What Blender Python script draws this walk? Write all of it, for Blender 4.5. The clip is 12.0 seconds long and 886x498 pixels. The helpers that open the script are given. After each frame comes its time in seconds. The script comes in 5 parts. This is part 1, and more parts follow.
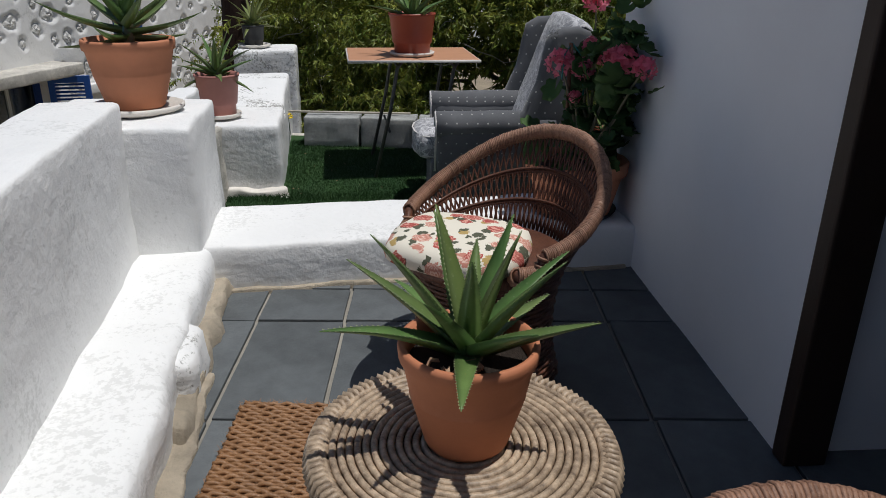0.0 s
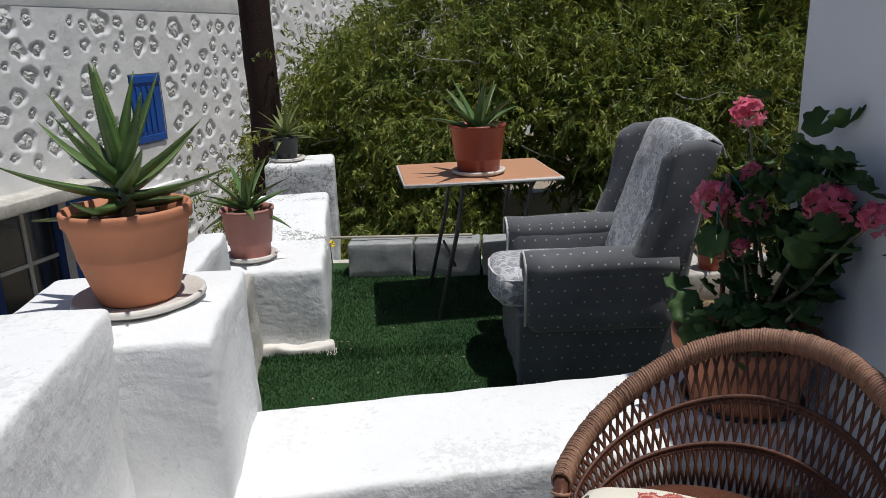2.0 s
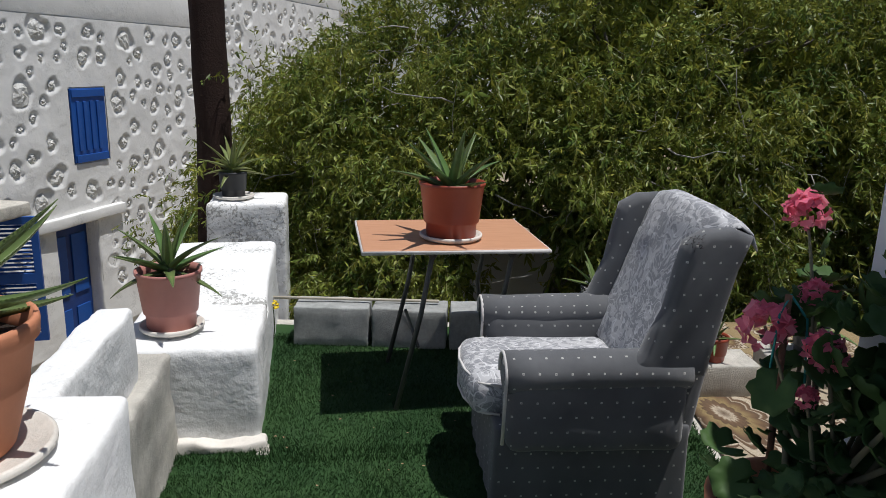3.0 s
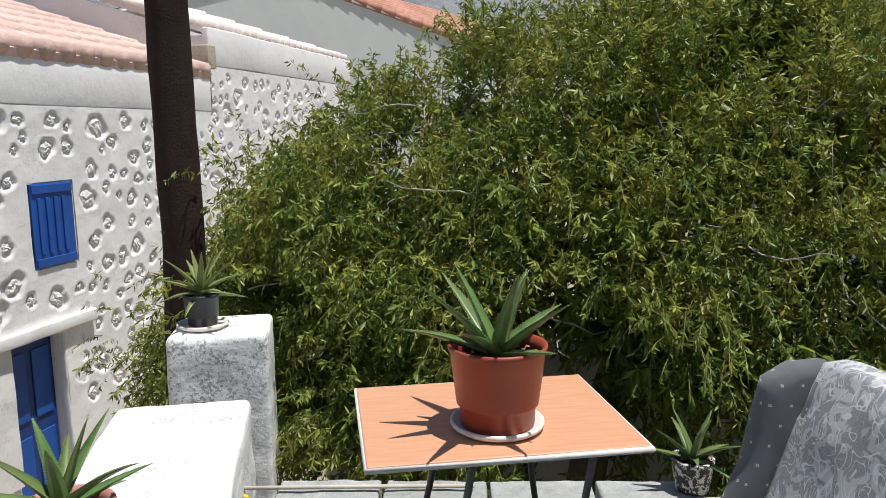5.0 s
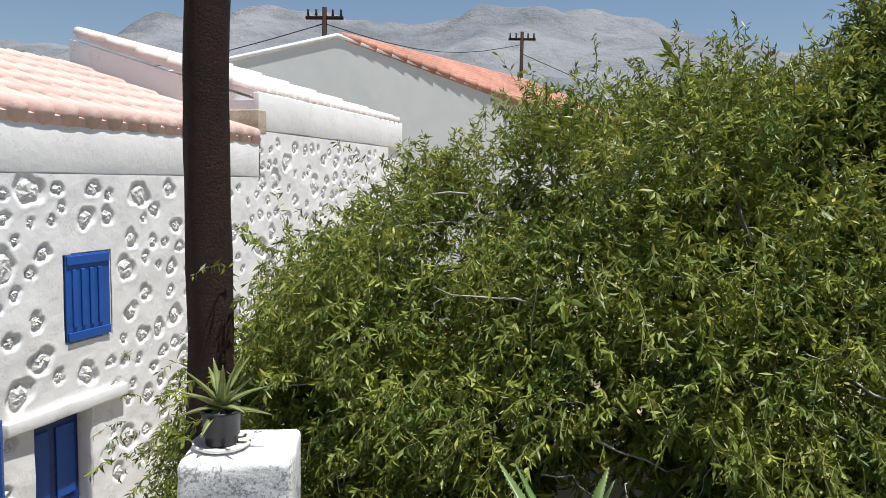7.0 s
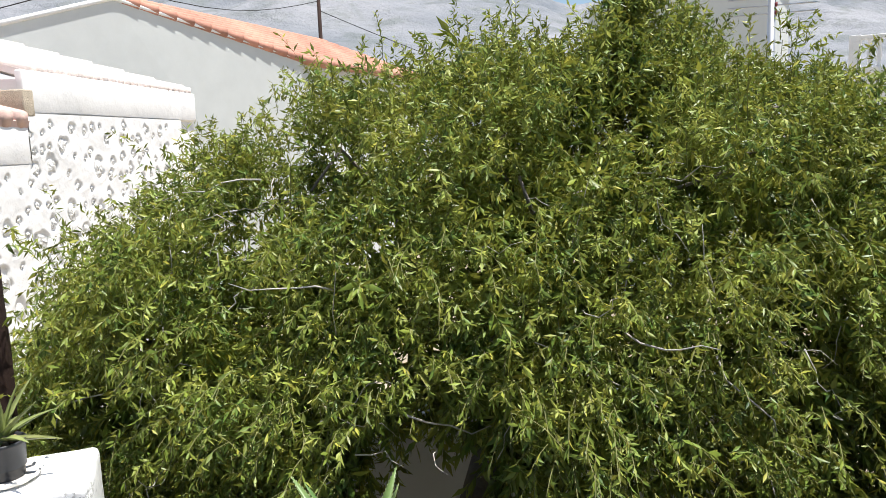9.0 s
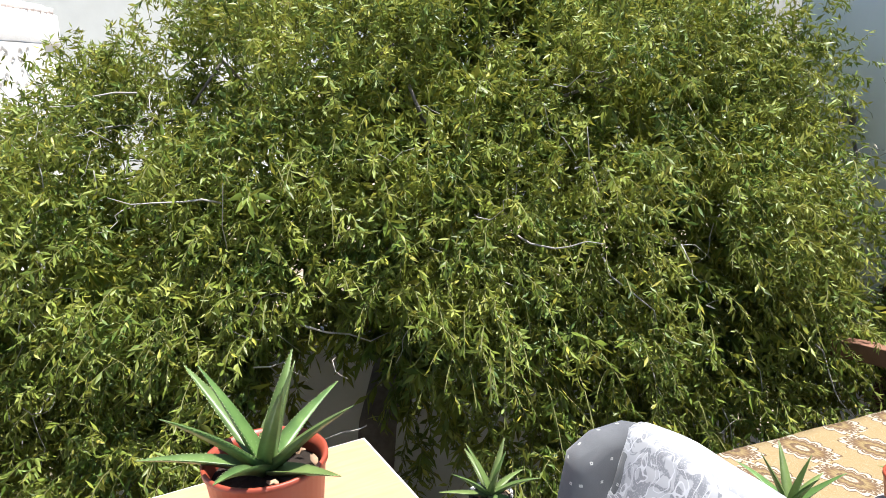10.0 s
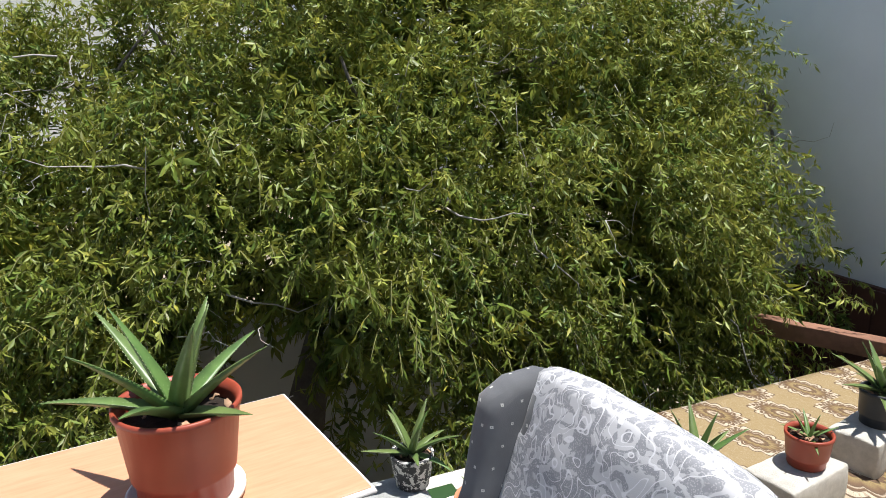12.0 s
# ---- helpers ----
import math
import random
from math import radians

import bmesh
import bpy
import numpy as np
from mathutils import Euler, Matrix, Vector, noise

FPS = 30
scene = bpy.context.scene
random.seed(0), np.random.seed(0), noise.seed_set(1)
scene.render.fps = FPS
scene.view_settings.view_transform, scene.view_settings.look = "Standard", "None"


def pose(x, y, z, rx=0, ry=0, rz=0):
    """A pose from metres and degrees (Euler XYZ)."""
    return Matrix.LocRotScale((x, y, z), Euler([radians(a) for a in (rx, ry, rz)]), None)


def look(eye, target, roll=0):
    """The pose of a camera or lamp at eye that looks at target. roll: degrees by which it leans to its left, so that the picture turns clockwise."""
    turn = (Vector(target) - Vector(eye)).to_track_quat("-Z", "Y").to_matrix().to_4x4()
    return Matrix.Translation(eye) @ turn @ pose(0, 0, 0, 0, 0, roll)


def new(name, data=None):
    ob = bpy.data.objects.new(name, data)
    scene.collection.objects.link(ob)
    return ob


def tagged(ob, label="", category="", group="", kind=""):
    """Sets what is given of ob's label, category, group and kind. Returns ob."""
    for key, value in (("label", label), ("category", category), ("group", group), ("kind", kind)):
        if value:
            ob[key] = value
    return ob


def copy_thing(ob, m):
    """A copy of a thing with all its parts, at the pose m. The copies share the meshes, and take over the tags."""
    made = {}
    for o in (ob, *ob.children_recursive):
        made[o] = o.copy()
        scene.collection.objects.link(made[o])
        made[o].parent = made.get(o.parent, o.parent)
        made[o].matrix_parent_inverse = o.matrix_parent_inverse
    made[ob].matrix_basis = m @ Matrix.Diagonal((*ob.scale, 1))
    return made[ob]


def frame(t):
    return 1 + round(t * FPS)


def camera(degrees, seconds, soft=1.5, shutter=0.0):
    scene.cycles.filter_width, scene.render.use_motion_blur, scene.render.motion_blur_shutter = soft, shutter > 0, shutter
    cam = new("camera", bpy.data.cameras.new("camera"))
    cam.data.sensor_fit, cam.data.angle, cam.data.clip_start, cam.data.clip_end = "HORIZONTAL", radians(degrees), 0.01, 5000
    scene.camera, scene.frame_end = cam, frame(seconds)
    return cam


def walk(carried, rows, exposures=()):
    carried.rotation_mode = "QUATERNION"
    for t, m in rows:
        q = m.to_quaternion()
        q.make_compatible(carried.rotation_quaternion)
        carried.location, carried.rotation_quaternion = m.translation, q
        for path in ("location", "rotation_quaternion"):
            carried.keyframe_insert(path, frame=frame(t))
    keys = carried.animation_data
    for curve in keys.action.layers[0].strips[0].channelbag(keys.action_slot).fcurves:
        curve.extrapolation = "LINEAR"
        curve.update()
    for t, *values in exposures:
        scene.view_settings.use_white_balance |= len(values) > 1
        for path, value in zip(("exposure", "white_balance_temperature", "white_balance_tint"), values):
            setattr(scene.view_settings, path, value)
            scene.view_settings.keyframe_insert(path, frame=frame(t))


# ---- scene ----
cam = camera(61.5, 12.0, 0.65)
PATH = [
    (0, (0.033, -0.913, 1.165), (0.054, 0.945, 0.425), 0.8),
    (0.5, (-0.012, -0.792, 1.179), (-0.102, 1.103, 0.545), -1.6),
    (1, (-0.079, -0.613, 1.234), (-0.139, 1.322, 0.731), -2.9),
    (1.5, (-0.135, -0.337, 1.244), (-0.136, 1.589, 0.705), 0.9),
    (2, (-0.22, -0.012, 1.244), (-0.268, 1.912, 0.701), -2.1),
    (2.5, (-0.254, 0.254, 1.233), (-0.05, 2.189, 0.771), 0.2),
    (3, (-0.243, 0.606, 1.311), (-0.186, 2.547, 0.828), 1.5),
    (3.5, (-0.312, 0.832, 1.317), (-0.245, 2.783, 0.879), -0.6),
    (3.7, (-0.351, 0.956, 1.34), (-0.275, 2.916, 0.948), -1.7),
    (5.3, (-0.312, 1.818, 1.433), (-0.269, 3.792, 1.114), -0.3),
    (5.5, (-0.343, 1.889, 1.435), (-0.266, 3.854, 1.073), -0.6),
    (6, (-0.443, 2.08, 1.57), (-0.35, 4.053, 1.251), -0.6),
    (6.5, (-0.41, 2.161, 1.641), (-0.346, 4.12, 1.245), -2.6),
    (7, (-0.338, 2.199, 1.669), (-0.422, 4.189, 1.485), 1.0),
    (7.5, (-0.307, 2.214, 1.714), (-0.122, 4.204, 1.636), 0.5),
    (7.7, (-0.297, 2.238, 1.72), (-0.078, 4.222, 1.598), -0.2),
    (9.3, (-0.225, 2.167, 1.817), (0.248, 4.086, 1.515), -1.8),
    (9.5, (-0.219, 2.177, 1.815), (0.355, 4.078, 1.579), -0.7),
    (9.6, (-0.204, 2.171, 1.809), (0.393, 4.064, 1.563), -1.2),
    (10, (-0.229, 2.143, 1.677), (0.418, 3.972, 1.193), -2.6),
    (10.5, (-0.219, 2.161, 1.6), (0.359, 3.895, 0.788), -2.7),
    (11, (-0.195, 2.161, 1.562), (0.608, 3.783, 0.711), -0.4),
    (11.5, (-0.188, 2.127, 1.563), (0.683, 3.704, 0.693), 0.2),
    (12, (-0.202, 2.077, 1.579), (0.594, 3.84, 1.07), -0.7),
]
EXPOSURES = [(0.0, -0.55, 6250, 10), (1.5, -0.35, 6250, 10), (2.5, -0.35, 6250, 10), (3.5, 0.0, 6300, 10), (5.5, 0.35, 6400, 10), (7.5, 0.65, 6300, 10), (9.5, 1.25, 6450, 10), (10.0, 1.35, 6350, 10), (10.5, 1.25, 6400, 10), (11.2, 1.0, 6400, 11), (12.0, 0.8, 6400, 10)]
walk(cam, [(t, look(eye, target, roll)) for t, eye, target, roll in PATH], EXPOSURES)

# ---- world and sun ----
SUN = Vector((0.25, -0.06, 1.0)).normalized()
world = bpy.data.worlds.new("sky")
scene.world = world
world.use_nodes = True
wn = world.node_tree
sky = wn.nodes.new("ShaderNodeTexSky")
sky.sky_type, sky.sun_disc = 'NISHITA', False
sky.sun_elevation = math.asin(SUN.z)
sky.sun_rotation = math.atan2(SUN.x, SUN.y)
sky.air_density, sky.dust_density = 1.0, 0.9
wn.links.new(sky.outputs[0], wn.nodes["Background"].inputs[0])
wn.nodes["Background"].inputs[1].default_value = 0.066
sun_data = bpy.data.lights.new("sun", "SUN")
sun_data.energy, sun_data.angle, sun_data.color = 4.6, radians(0.53), (1.0, 0.965, 0.91)
new("sun", sun_data).matrix_world = look(SUN * 30, (0, 0, 0))


# ---- materials ----
class Nodes:
    """A short way to write a node material."""
    def __init__(self, name, rough=0.8, metal=0.0, spec=0.5):
        self.m = bpy.data.materials.new(name)
        self.m.use_nodes = True
        self.t = self.m.node_tree
        self.b = self.t.nodes["Principled BSDF"]
        self.b.inputs["Roughness"].default_value = rough
        self.b.inputs["Metallic"].default_value = metal
        self.b.inputs["Specular IOR Level"].default_value = spec

    def put(self, sock, v):
        if isinstance(v, bpy.types.NodeSocket):
            self.t.links.new(v, sock)
        elif isinstance(v, (tuple, list)) and len(v) == 3 and sock.type == 'RGBA':
            sock.default_value = (*v, 1)
        else:
            sock.default_value = v

    def coord(self, kind="Object"):
        return self.t.nodes.new("ShaderNodeTexCoord").outputs[kind]

    def scaled(self, vec, s, off=(0, 0, 0)):
        n = self.t.nodes.new("ShaderNodeMapping")
        self.put(n.inputs["Vector"], vec)
        n.inputs["Scale"].default_value = s if isinstance(s, tuple) else (s, s, s)
        n.inputs["Location"].default_value = off
        return n.outputs[0]

    def noise(self, vec, scale, detail=4, rough=0.6, dist=0.0, out="Fac"):
        n = self.t.nodes.new("ShaderNodeTexNoise")
        self.put(n.inputs["Vector"], vec)
        for k, v in (("Scale", scale), ("Detail", detail), ("Roughness", rough), ("Distortion", dist)):
            n.inputs[k].default_value = v
        return n.outputs[out]

    def voronoi(self, vec, scale, feature='F1', out="Distance", rand=1.0):
        n = self.t.nodes.new("ShaderNodeTexVoronoi")
        n.feature = feature
        self.put(n.inputs["Vector"], vec)
        n.inputs["Scale"].default_value = scale
        n.inputs["Randomness"].default_value = rand
        return n.outputs[out]

    def math(self, op, a, b=0.0, c=0.0):
        n = self.t.nodes.new("ShaderNodeMath")
        n.operation = op
        for s, v in zip(n.inputs, (a, b, c)):
            self.put(s, v)
        return n.outputs[0]

    def ramp(self, fac, *stops):
        n = self.t.nodes.new("ShaderNodeValToRGB")
        self.put(n.inputs[0], fac)
        e = n.color_ramp.elements
        while len(e) < len(stops):
            e.new(0.5)
        for s, (p, col) in zip(e, stops):
            s.position, s.color = p, (*(col if isinstance(col, tuple) else (col,) * 3), 1)
        return n.outputs[0]

    def mix(self, fac, a, b, blend='MIX'):
        n = self.t.nodes.new("ShaderNodeMix")
        n.data_type, n.blend_type = 'RGBA', blend
        self.put(n.inputs[0], fac)
        self.put(n.inputs[6], a)
        self.put(n.inputs[7], b)
        return n.outputs[2]

    def split(self, vec):
        n = self.t.nodes.new("ShaderNodeSeparateXYZ")
        self.put(n.inputs[0], vec)
        return n.outputs

    def island(self):
        return self.t.nodes.new("ShaderNodeNewGeometry").outputs["Random Per Island"]

    def rand(self):
        return self.t.nodes.new("ShaderNodeObjectInfo").outputs["Random"]

    def bump(self, h, strength=0.3, dist=0.01):
        n = self.t.nodes.new("ShaderNodeBump")
        self.put(n.inputs["Height"], h)
        n.inputs["Strength"].default_value, n.inputs["Distance"].default_value = strength, dist
        self.t.links.new(n.outputs[0], self.b.inputs["Normal"])

    def color(self, v):
        self.put(self.b.inputs["Base Color"], v)
        return self

    def rough(self, v):
        self.put(self.b.inputs["Roughness"], v)
        return self


def simple(name, col, rough=0.7, var=0.25, scale=20, bump=0.2, dist=0.004, spec=0.4, metal=0.0, per=0.0):
    """A surface with stains at two scales and a fine grain."""
    n = Nodes(name, rough, metal, spec)
    p = n.coord()
    a = n.noise(p, scale * 0.15, 3)
    b = n.noise(p, scale, 5, 0.7)
    f = n.math('ADD', n.math('MULTIPLY', a, 0.6), n.math('MULTIPLY', b, 0.4))
    lo = tuple(c * (1 - var) for c in col)
    hi = tuple(min(1, c * (1 + var * 0.7)) for c in col)
    c = n.ramp(f, (0.33, lo), (0.67, hi))
    if per:
        k = n.math('MULTIPLY_ADD', n.rand(), 2 * per, 1 - per)
        mixn = n.t.nodes.new("ShaderNodeVectorMath")
        mixn.operation = 'SCALE'
        n.put(mixn.inputs[0], c)
        n.put(mixn.inputs["Scale"], k)
        c = mixn.outputs[0]
    n.color(c)
    n.bump(n.noise(p, scale * 5, 5, 0.7), bump, dist)
    return n.m


def plaster(name, col, dirt=0.0, coarse=1.0):
    """Brushed limewash over rough render, with grey worn patches."""
    n = Nodes(name, 0.85, 0, 0.25)
    p = n.coord()
    big = n.noise(p, 1.7, 4, 0.6)
    fine = n.noise(p, 34, 6, 0.7)
    c = n.ramp(big, (0.3, tuple(v * 0.93 for v in col)), (0.7, col))
    speck = n.math('MULTIPLY', n.noise(p, 55, 3, 0.7), n.noise(p, 3.1, 3, 0.6))
    worn = n.ramp(speck, (0.31, 0.0), (0.37, 1.0))
    c = n.mix(n.math('MULTIPLY', worn, dirt), c, (0.38, 0.38, 0.36))
    n.color(c)
    h = n.math('ADD', n.math('MULTIPLY', n.noise(p, 9, 5, 0.6), 1.6 * coarse), n.math('MULTIPLY', fine, 0.22))
    n.bump(h, 0.42 * coarse, 0.018)
    return n.m


WHITE = plaster("limewash", (0.83, 0.83, 0.82), 0.25)
WORN = plaster("worn_limewash", (0.83, 0.83, 0.82), 1.0)
SMOOTH = plaster("smooth_white_wall", (0.81, 0.83, 0.88), 0.0, 0.25)
HOUSEW = plaster("old_house_limewash", (0.84, 0.83, 0.81), 0.3, 0.7)
SIDEW = plaster("bright_white_side_wall", (0.86, 0.88, 0.91), 0.0, 0.25)
GREYW = plaster("grey_white_render", (0.62, 0.64, 0.62), 0.0, 0.4)
SAND = simple("crumbling_render", (0.55, 0.47, 0.36), 0.95, 0.35, 30, 0.8, 0.02)
CONC = simple("concrete", (0.44, 0.45, 0.44), 0.95, 0.35, 40, 0.8, 0.01, 0.2, 0, 0.1)
CONCL = simple("sunbleached_concrete", (0.62, 0.59, 0.53), 0.95, 0.3, 30, 0.8, 0.012, 0.2)
SLATE = simple("slate_tile", (0.105, 0.115, 0.12), 0.7, 0.4, 14, 0.35, 0.006, 0.4, 0, 0.14)
GROUT = simple("grout", (0.30, 0.28, 0.24), 0.95, 0.3, 30, 0.5, 0.006)
TERRA = simple("terracotta", (0.52, 0.20, 0.10), 0.75, 0.2, 9, 0.2, 0.003, 0.3)
TERRA2 = simple("pale_terracotta", (0.58, 0.24, 0.13), 0.7, 0.2, 7, 0.2, 0.003, 0.3)
REDPOT = simple("red_brown_plastic", (0.30, 0.055, 0.028), 0.42, 0.15, 8, 0.1, 0.002, 0.5)
PINKPOT = simple("faded_pink_plastic", (0.46, 0.20, 0.17), 0.5, 0.2, 7, 0.1, 0.002, 0.4)
BLACKPOT = simple("black_plastic", (0.03, 0.032, 0.036), 0.45, 0.3, 12, 0.1, 0.002)
SAUCER = simple("chalky_saucer", (0.70, 0.66, 0.60), 0.8, 0.25, 16, 0.4, 0.004)
SOIL = simple("potting_soil", (0.06, 0.042, 0.03), 1.0, 0.5, 60, 1.0, 0.02)
DRY = simple("dry_leaf", (0.42, 0.27, 0.17), 0.9, 0.4, 30, 0.3, 0.004, 0.3, 0, 0.3)
BLUE = simple("blue_paint", (0.012, 0.085, 0.36), 0.55, 0.2, 12, 0.2, 0.003)
DARKBLUE = simple("dark_blue_paint", (0.012, 0.045, 0.20), 0.55, 0.2, 12, 0.2, 0.003)
BROWNP = simple("brown_boards", (0.085, 0.035, 0.025), 0.75, 0.3, 8, 0.3, 0.004)
TIMBER = simple("weathered_timber", (0.22, 0.11, 0.07), 0.85, 0.4, 18, 0.6, 0.006)
POLE = simple("creosoted_pole", (0.035, 0.02, 0.016), 0.85, 0.5, 10, 0.8, 0.012, 0.2)
BARK = simple("grey_bark", (0.17, 0.15, 0.13), 0.95, 0.4, 22, 0.8, 0.01, 0.2)
SHOOT = simple("green_brown_shoot", (0.15, 0.15, 0.06), 0.8, 0.3, 30, 0.3, 0.003, 0.2)
PALEBARK = simple("sunbleached_twig", (0.42, 0.395, 0.36), 0.9, 0.3, 30, 0.5, 0.005, 0.2)
STEEL = simple("painted_steel_tube", (0.10, 0.10, 0.095), 0.5, 0.3, 20, 0.1, 0.001, 0.5, 0.3)
WOODDOOR = simple("varnished_wood", (0.36, 0.14, 0.045), 0.45, 0.25, 9, 0.2, 0.003)
DARKWOOD = simple("dark_stained_wood", (0.03, 0.016, 0.011), 0.5, 0.3, 9, 0.2, 0.003)
PIPE = simple("dark_red_pipe", (0.16, 0.02, 0.025), 0.5)
TEAL = simple("teal_cord", (0.03, 0.28, 0.27), 0.6)
YELLOW = simple("yellow_petal", (0.75, 0.55, 0.03), 0.7)
EARTH = simple("dry_earth", (0.30, 0.25, 0.18), 1.0, 0.35, 3, 0.6, 0.03)
STEM = simple("woody_stem", (0.22, 0.20, 0.12), 0.85, 0.3, 40, 0.4, 0.003)
ROPE = simple("pale_cord", (0.5, 0.46, 0.38), 0.9)
TILER = simple("clay_roof_tile", (0.46, 0.23, 0.165), 0.85, 0.35, 5, 0.5, 0.02, 0.3, 0, 0.15)
TILEP = simple("faded_pink_roof_tile", (0.66, 0.47, 0.41), 0.9, 0.25, 5, 0.5, 0.02, 0.3, 0, 0.12)
TILEW = simple("whitewashed_roof_tile", (0.78, 0.68, 0.63), 0.9, 0.2, 5, 0.5, 0.02, 0.3, 0, 0.12)
ALU = simple("aluminium", (0.55, 0.56, 0.57), 0.4, 0.1, 20, 0.1, 0.001, 0.5, 0.8)
WIRE = simple("black_wire", (0.02, 0.02, 0.02), 0.7)
FRINGE = simple("white_piping", (0.62, 0.60, 0.58), 0.9)


def leaf_material(name, dark, mid, light, rough=0.45, through_it=0.35, mid2=None):
    n = Nodes(name, rough, 0, 0.3)
    r = n.island()
    c = n.ramp(r, (0.0, dark), (0.45, mid), (0.85, mid2 or mid), (1.0, light))
    c = n.mix(0.35, c, n.ramp(n.noise(n.coord(), 3.0, 3), (0.35, dark), (0.65, light)))
    n.color(c)
    tr = n.t.nodes.new("ShaderNodeBsdfTranslucent")
    n.put(tr.inputs[0], n.mix(0.5, c, light))
    mx = n.t.nodes.new("ShaderNodeMixShader")
    mx.inputs[0].default_value = through_it
    n.t.links.new(n.b.outputs[0], mx.inputs[1])
    n.t.links.new(tr.outputs[0], mx.inputs[2])
    n.t.links.new(mx.outputs[0], n.t.nodes["Material Output"].inputs[0])
    return n.m


LEAF = leaf_material("tree_leaf", (0.018, 0.050, 0.010), (0.085, 0.17, 0.028), (0.44, 0.40, 0.065), 0.42, 0.24, (0.165, 0.265, 0.04))
TIPLEAF = leaf_material("young_tree_leaf", (0.15, 0.24, 0.05), (0.29, 0.36, 0.075), (0.50, 0.47, 0.11), 0.5, 0.35)
GERLEAF = leaf_material("geranium_leaf", (0.035, 0.075, 0.02), (0.065, 0.13, 0.035), (0.12, 0.21, 0.06), 0.6, 0.2)
PETAL = leaf_material("pink_petal", (0.70, 0.07, 0.17), (0.88, 0.20, 0.32), (0.93, 0.45, 0.52), 0.6, 0.4)
TURF = leaf_material("artificial_turf_fibre", (0.012, 0.044, 0.012), (0.026, 0.070, 0.019), (0.058, 0.115, 0.036), 0.6, 0.12)


def aloe_material(name, base, tip):
    n = Nodes(name, 0.42, 0, 0.5)
    p = n.coord()
    c = n.ramp(n.noise(p, 14, 3), (0.3, base), (0.7, tip))
    c = n.mix(n.ramp(n.voronoi(p, 90), (0.12, 0.25), (0.2, 0.0)), c, (0.35, 0.42, 0.25))
    n.color(n.mix(n.math('MULTIPLY', n.rand(), 0.4), c, (0.16, 0.13, 0.05)))
    n.bump(n.noise(p, 60, 3), 0.15, 0.003)
    return n.m


ALOE = aloe_material("aloe_leaf", (0.06, 0.135, 0.035), (0.135, 0.24, 0.065))
ALOEY = aloe_material("yellow_aloe_leaf", (0.14, 0.19, 0.05), (0.26, 0.30, 0.10))
TEETH = simple("pale_leaf_edge", (0.24, 0.28, 0.13), 0.6)


def wicker(name, dark, light, scale=160.0, per=0.6):
    n = Nodes(name, 0.5, 0, 0.5)
    p = n.coord()
    g = n.noise(n.scaled(p, (1, 1, 0.4)), scale, 4, 0.7)
    c = n.ramp(n.math('ADD', n.math('MULTIPLY', g, 0.7), n.math('MULTIPLY', n.noise(p, 13, 3), 0.4)), (0.36, dark), (0.72, light))
    c = n.mix(n.math('MULTIPLY', n.island(), per), c, light)
    n.color(c)
    n.bump(g, 0.5, 0.004)
    return n.m


CANE = wicker("dark_lacquered_cane", (0.028, 0.009, 0.006), (0.15, 0.055, 0.028), 160, 0.4)
RIMCANE = wicker("worn_cane_binding", (0.07, 0.025, 0.012), (0.36, 0.20, 0.13), 190, 0.7)
COIL = wicker("coiled_rush", (0.045, 0.022, 0.012), (0.60, 0.46, 0.32), 55, 0.25)
COIR = wicker("coir_mat", (0.13, 0.06, 0.022), (0.33, 0.17, 0.075), 140, 0.3)


def dotted():
    """Grey upholstery with small pale squares in staggered rows."""
    n = Nodes("dotted_grey_upholstery", 0.92, 0, 0.2)
    uv = n.scaled(n.coord("UV"), 1 / 0.052)
    x, y, z = n.split(uv)
    row = n.math('FLOOR', y)
    xs = n.math('ADD', x, n.math('MULTIPLY', row, 0.5))
    dx = n.math('ABSOLUTE', n.math('SUBTRACT', n.math('FRACT', xs), 0.5))
    dy = n.math('ABSOLUTE', n.math('SUBTRACT', n.math('FRACT', y), 0.5))
    d = n.math('MAXIMUM', dx, dy)
    dot = n.math('MULTIPLY', n.math('LESS_THAN', d, 0.066), n.math('GREATER_THAN', d, 0.018))
    p = n.coord()
    c = n.ramp(n.noise(p, 5, 4), (0.3, (0.09, 0.093, 0.10)), (0.7, (0.135, 0.138, 0.146)))
    n.color(n.mix(dot, c, (0.50, 0.50, 0.47)))
    n.bump(n.noise(p, 420, 3), 0.35, 0.002)
    n.b.inputs["Sheen Weight"].default_value = 0.25
    return n.m


def damask():
    """Silver-grey scroll brocade."""
    n = Nodes("scroll_brocade", 0.75, 0, 0.3)
    uv = n.coord("UV")
    f = n.noise(uv, 13.0, 1.0, 0.35, 1.0)
    line = n.math('SINE', n.math('MULTIPLY', f, 44.0))
    g = n.noise(uv, 15.0, 2, 0.5, 2.2)
    blob = n.ramp(g, (0.47, 0.0), (0.50, 1.0))
    stip = n.ramp(n.voronoi(uv, 260), (0.25, 1.0), (0.45, 0.0))
    base = n.mix(blob, (0.49, 0.49, 0.505), (0.255, 0.26, 0.28))
    base = n.mix(n.math('MULTIPLY', n.math('MULTIPLY', stip, blob), 0.5), base, (0.50, 0.50, 0.50))
    c = n.mix(n.ramp(line, (0.86, 0.0), (0.95, 0.85)), base, (0.68, 0.68, 0.70))
    n.color(c)
    n.bump(n.noise(uv, 500, 2), 0.25, 0.002)
    n.b.inputs["Sheen Weight"].default_value = 0.2
    return n.m


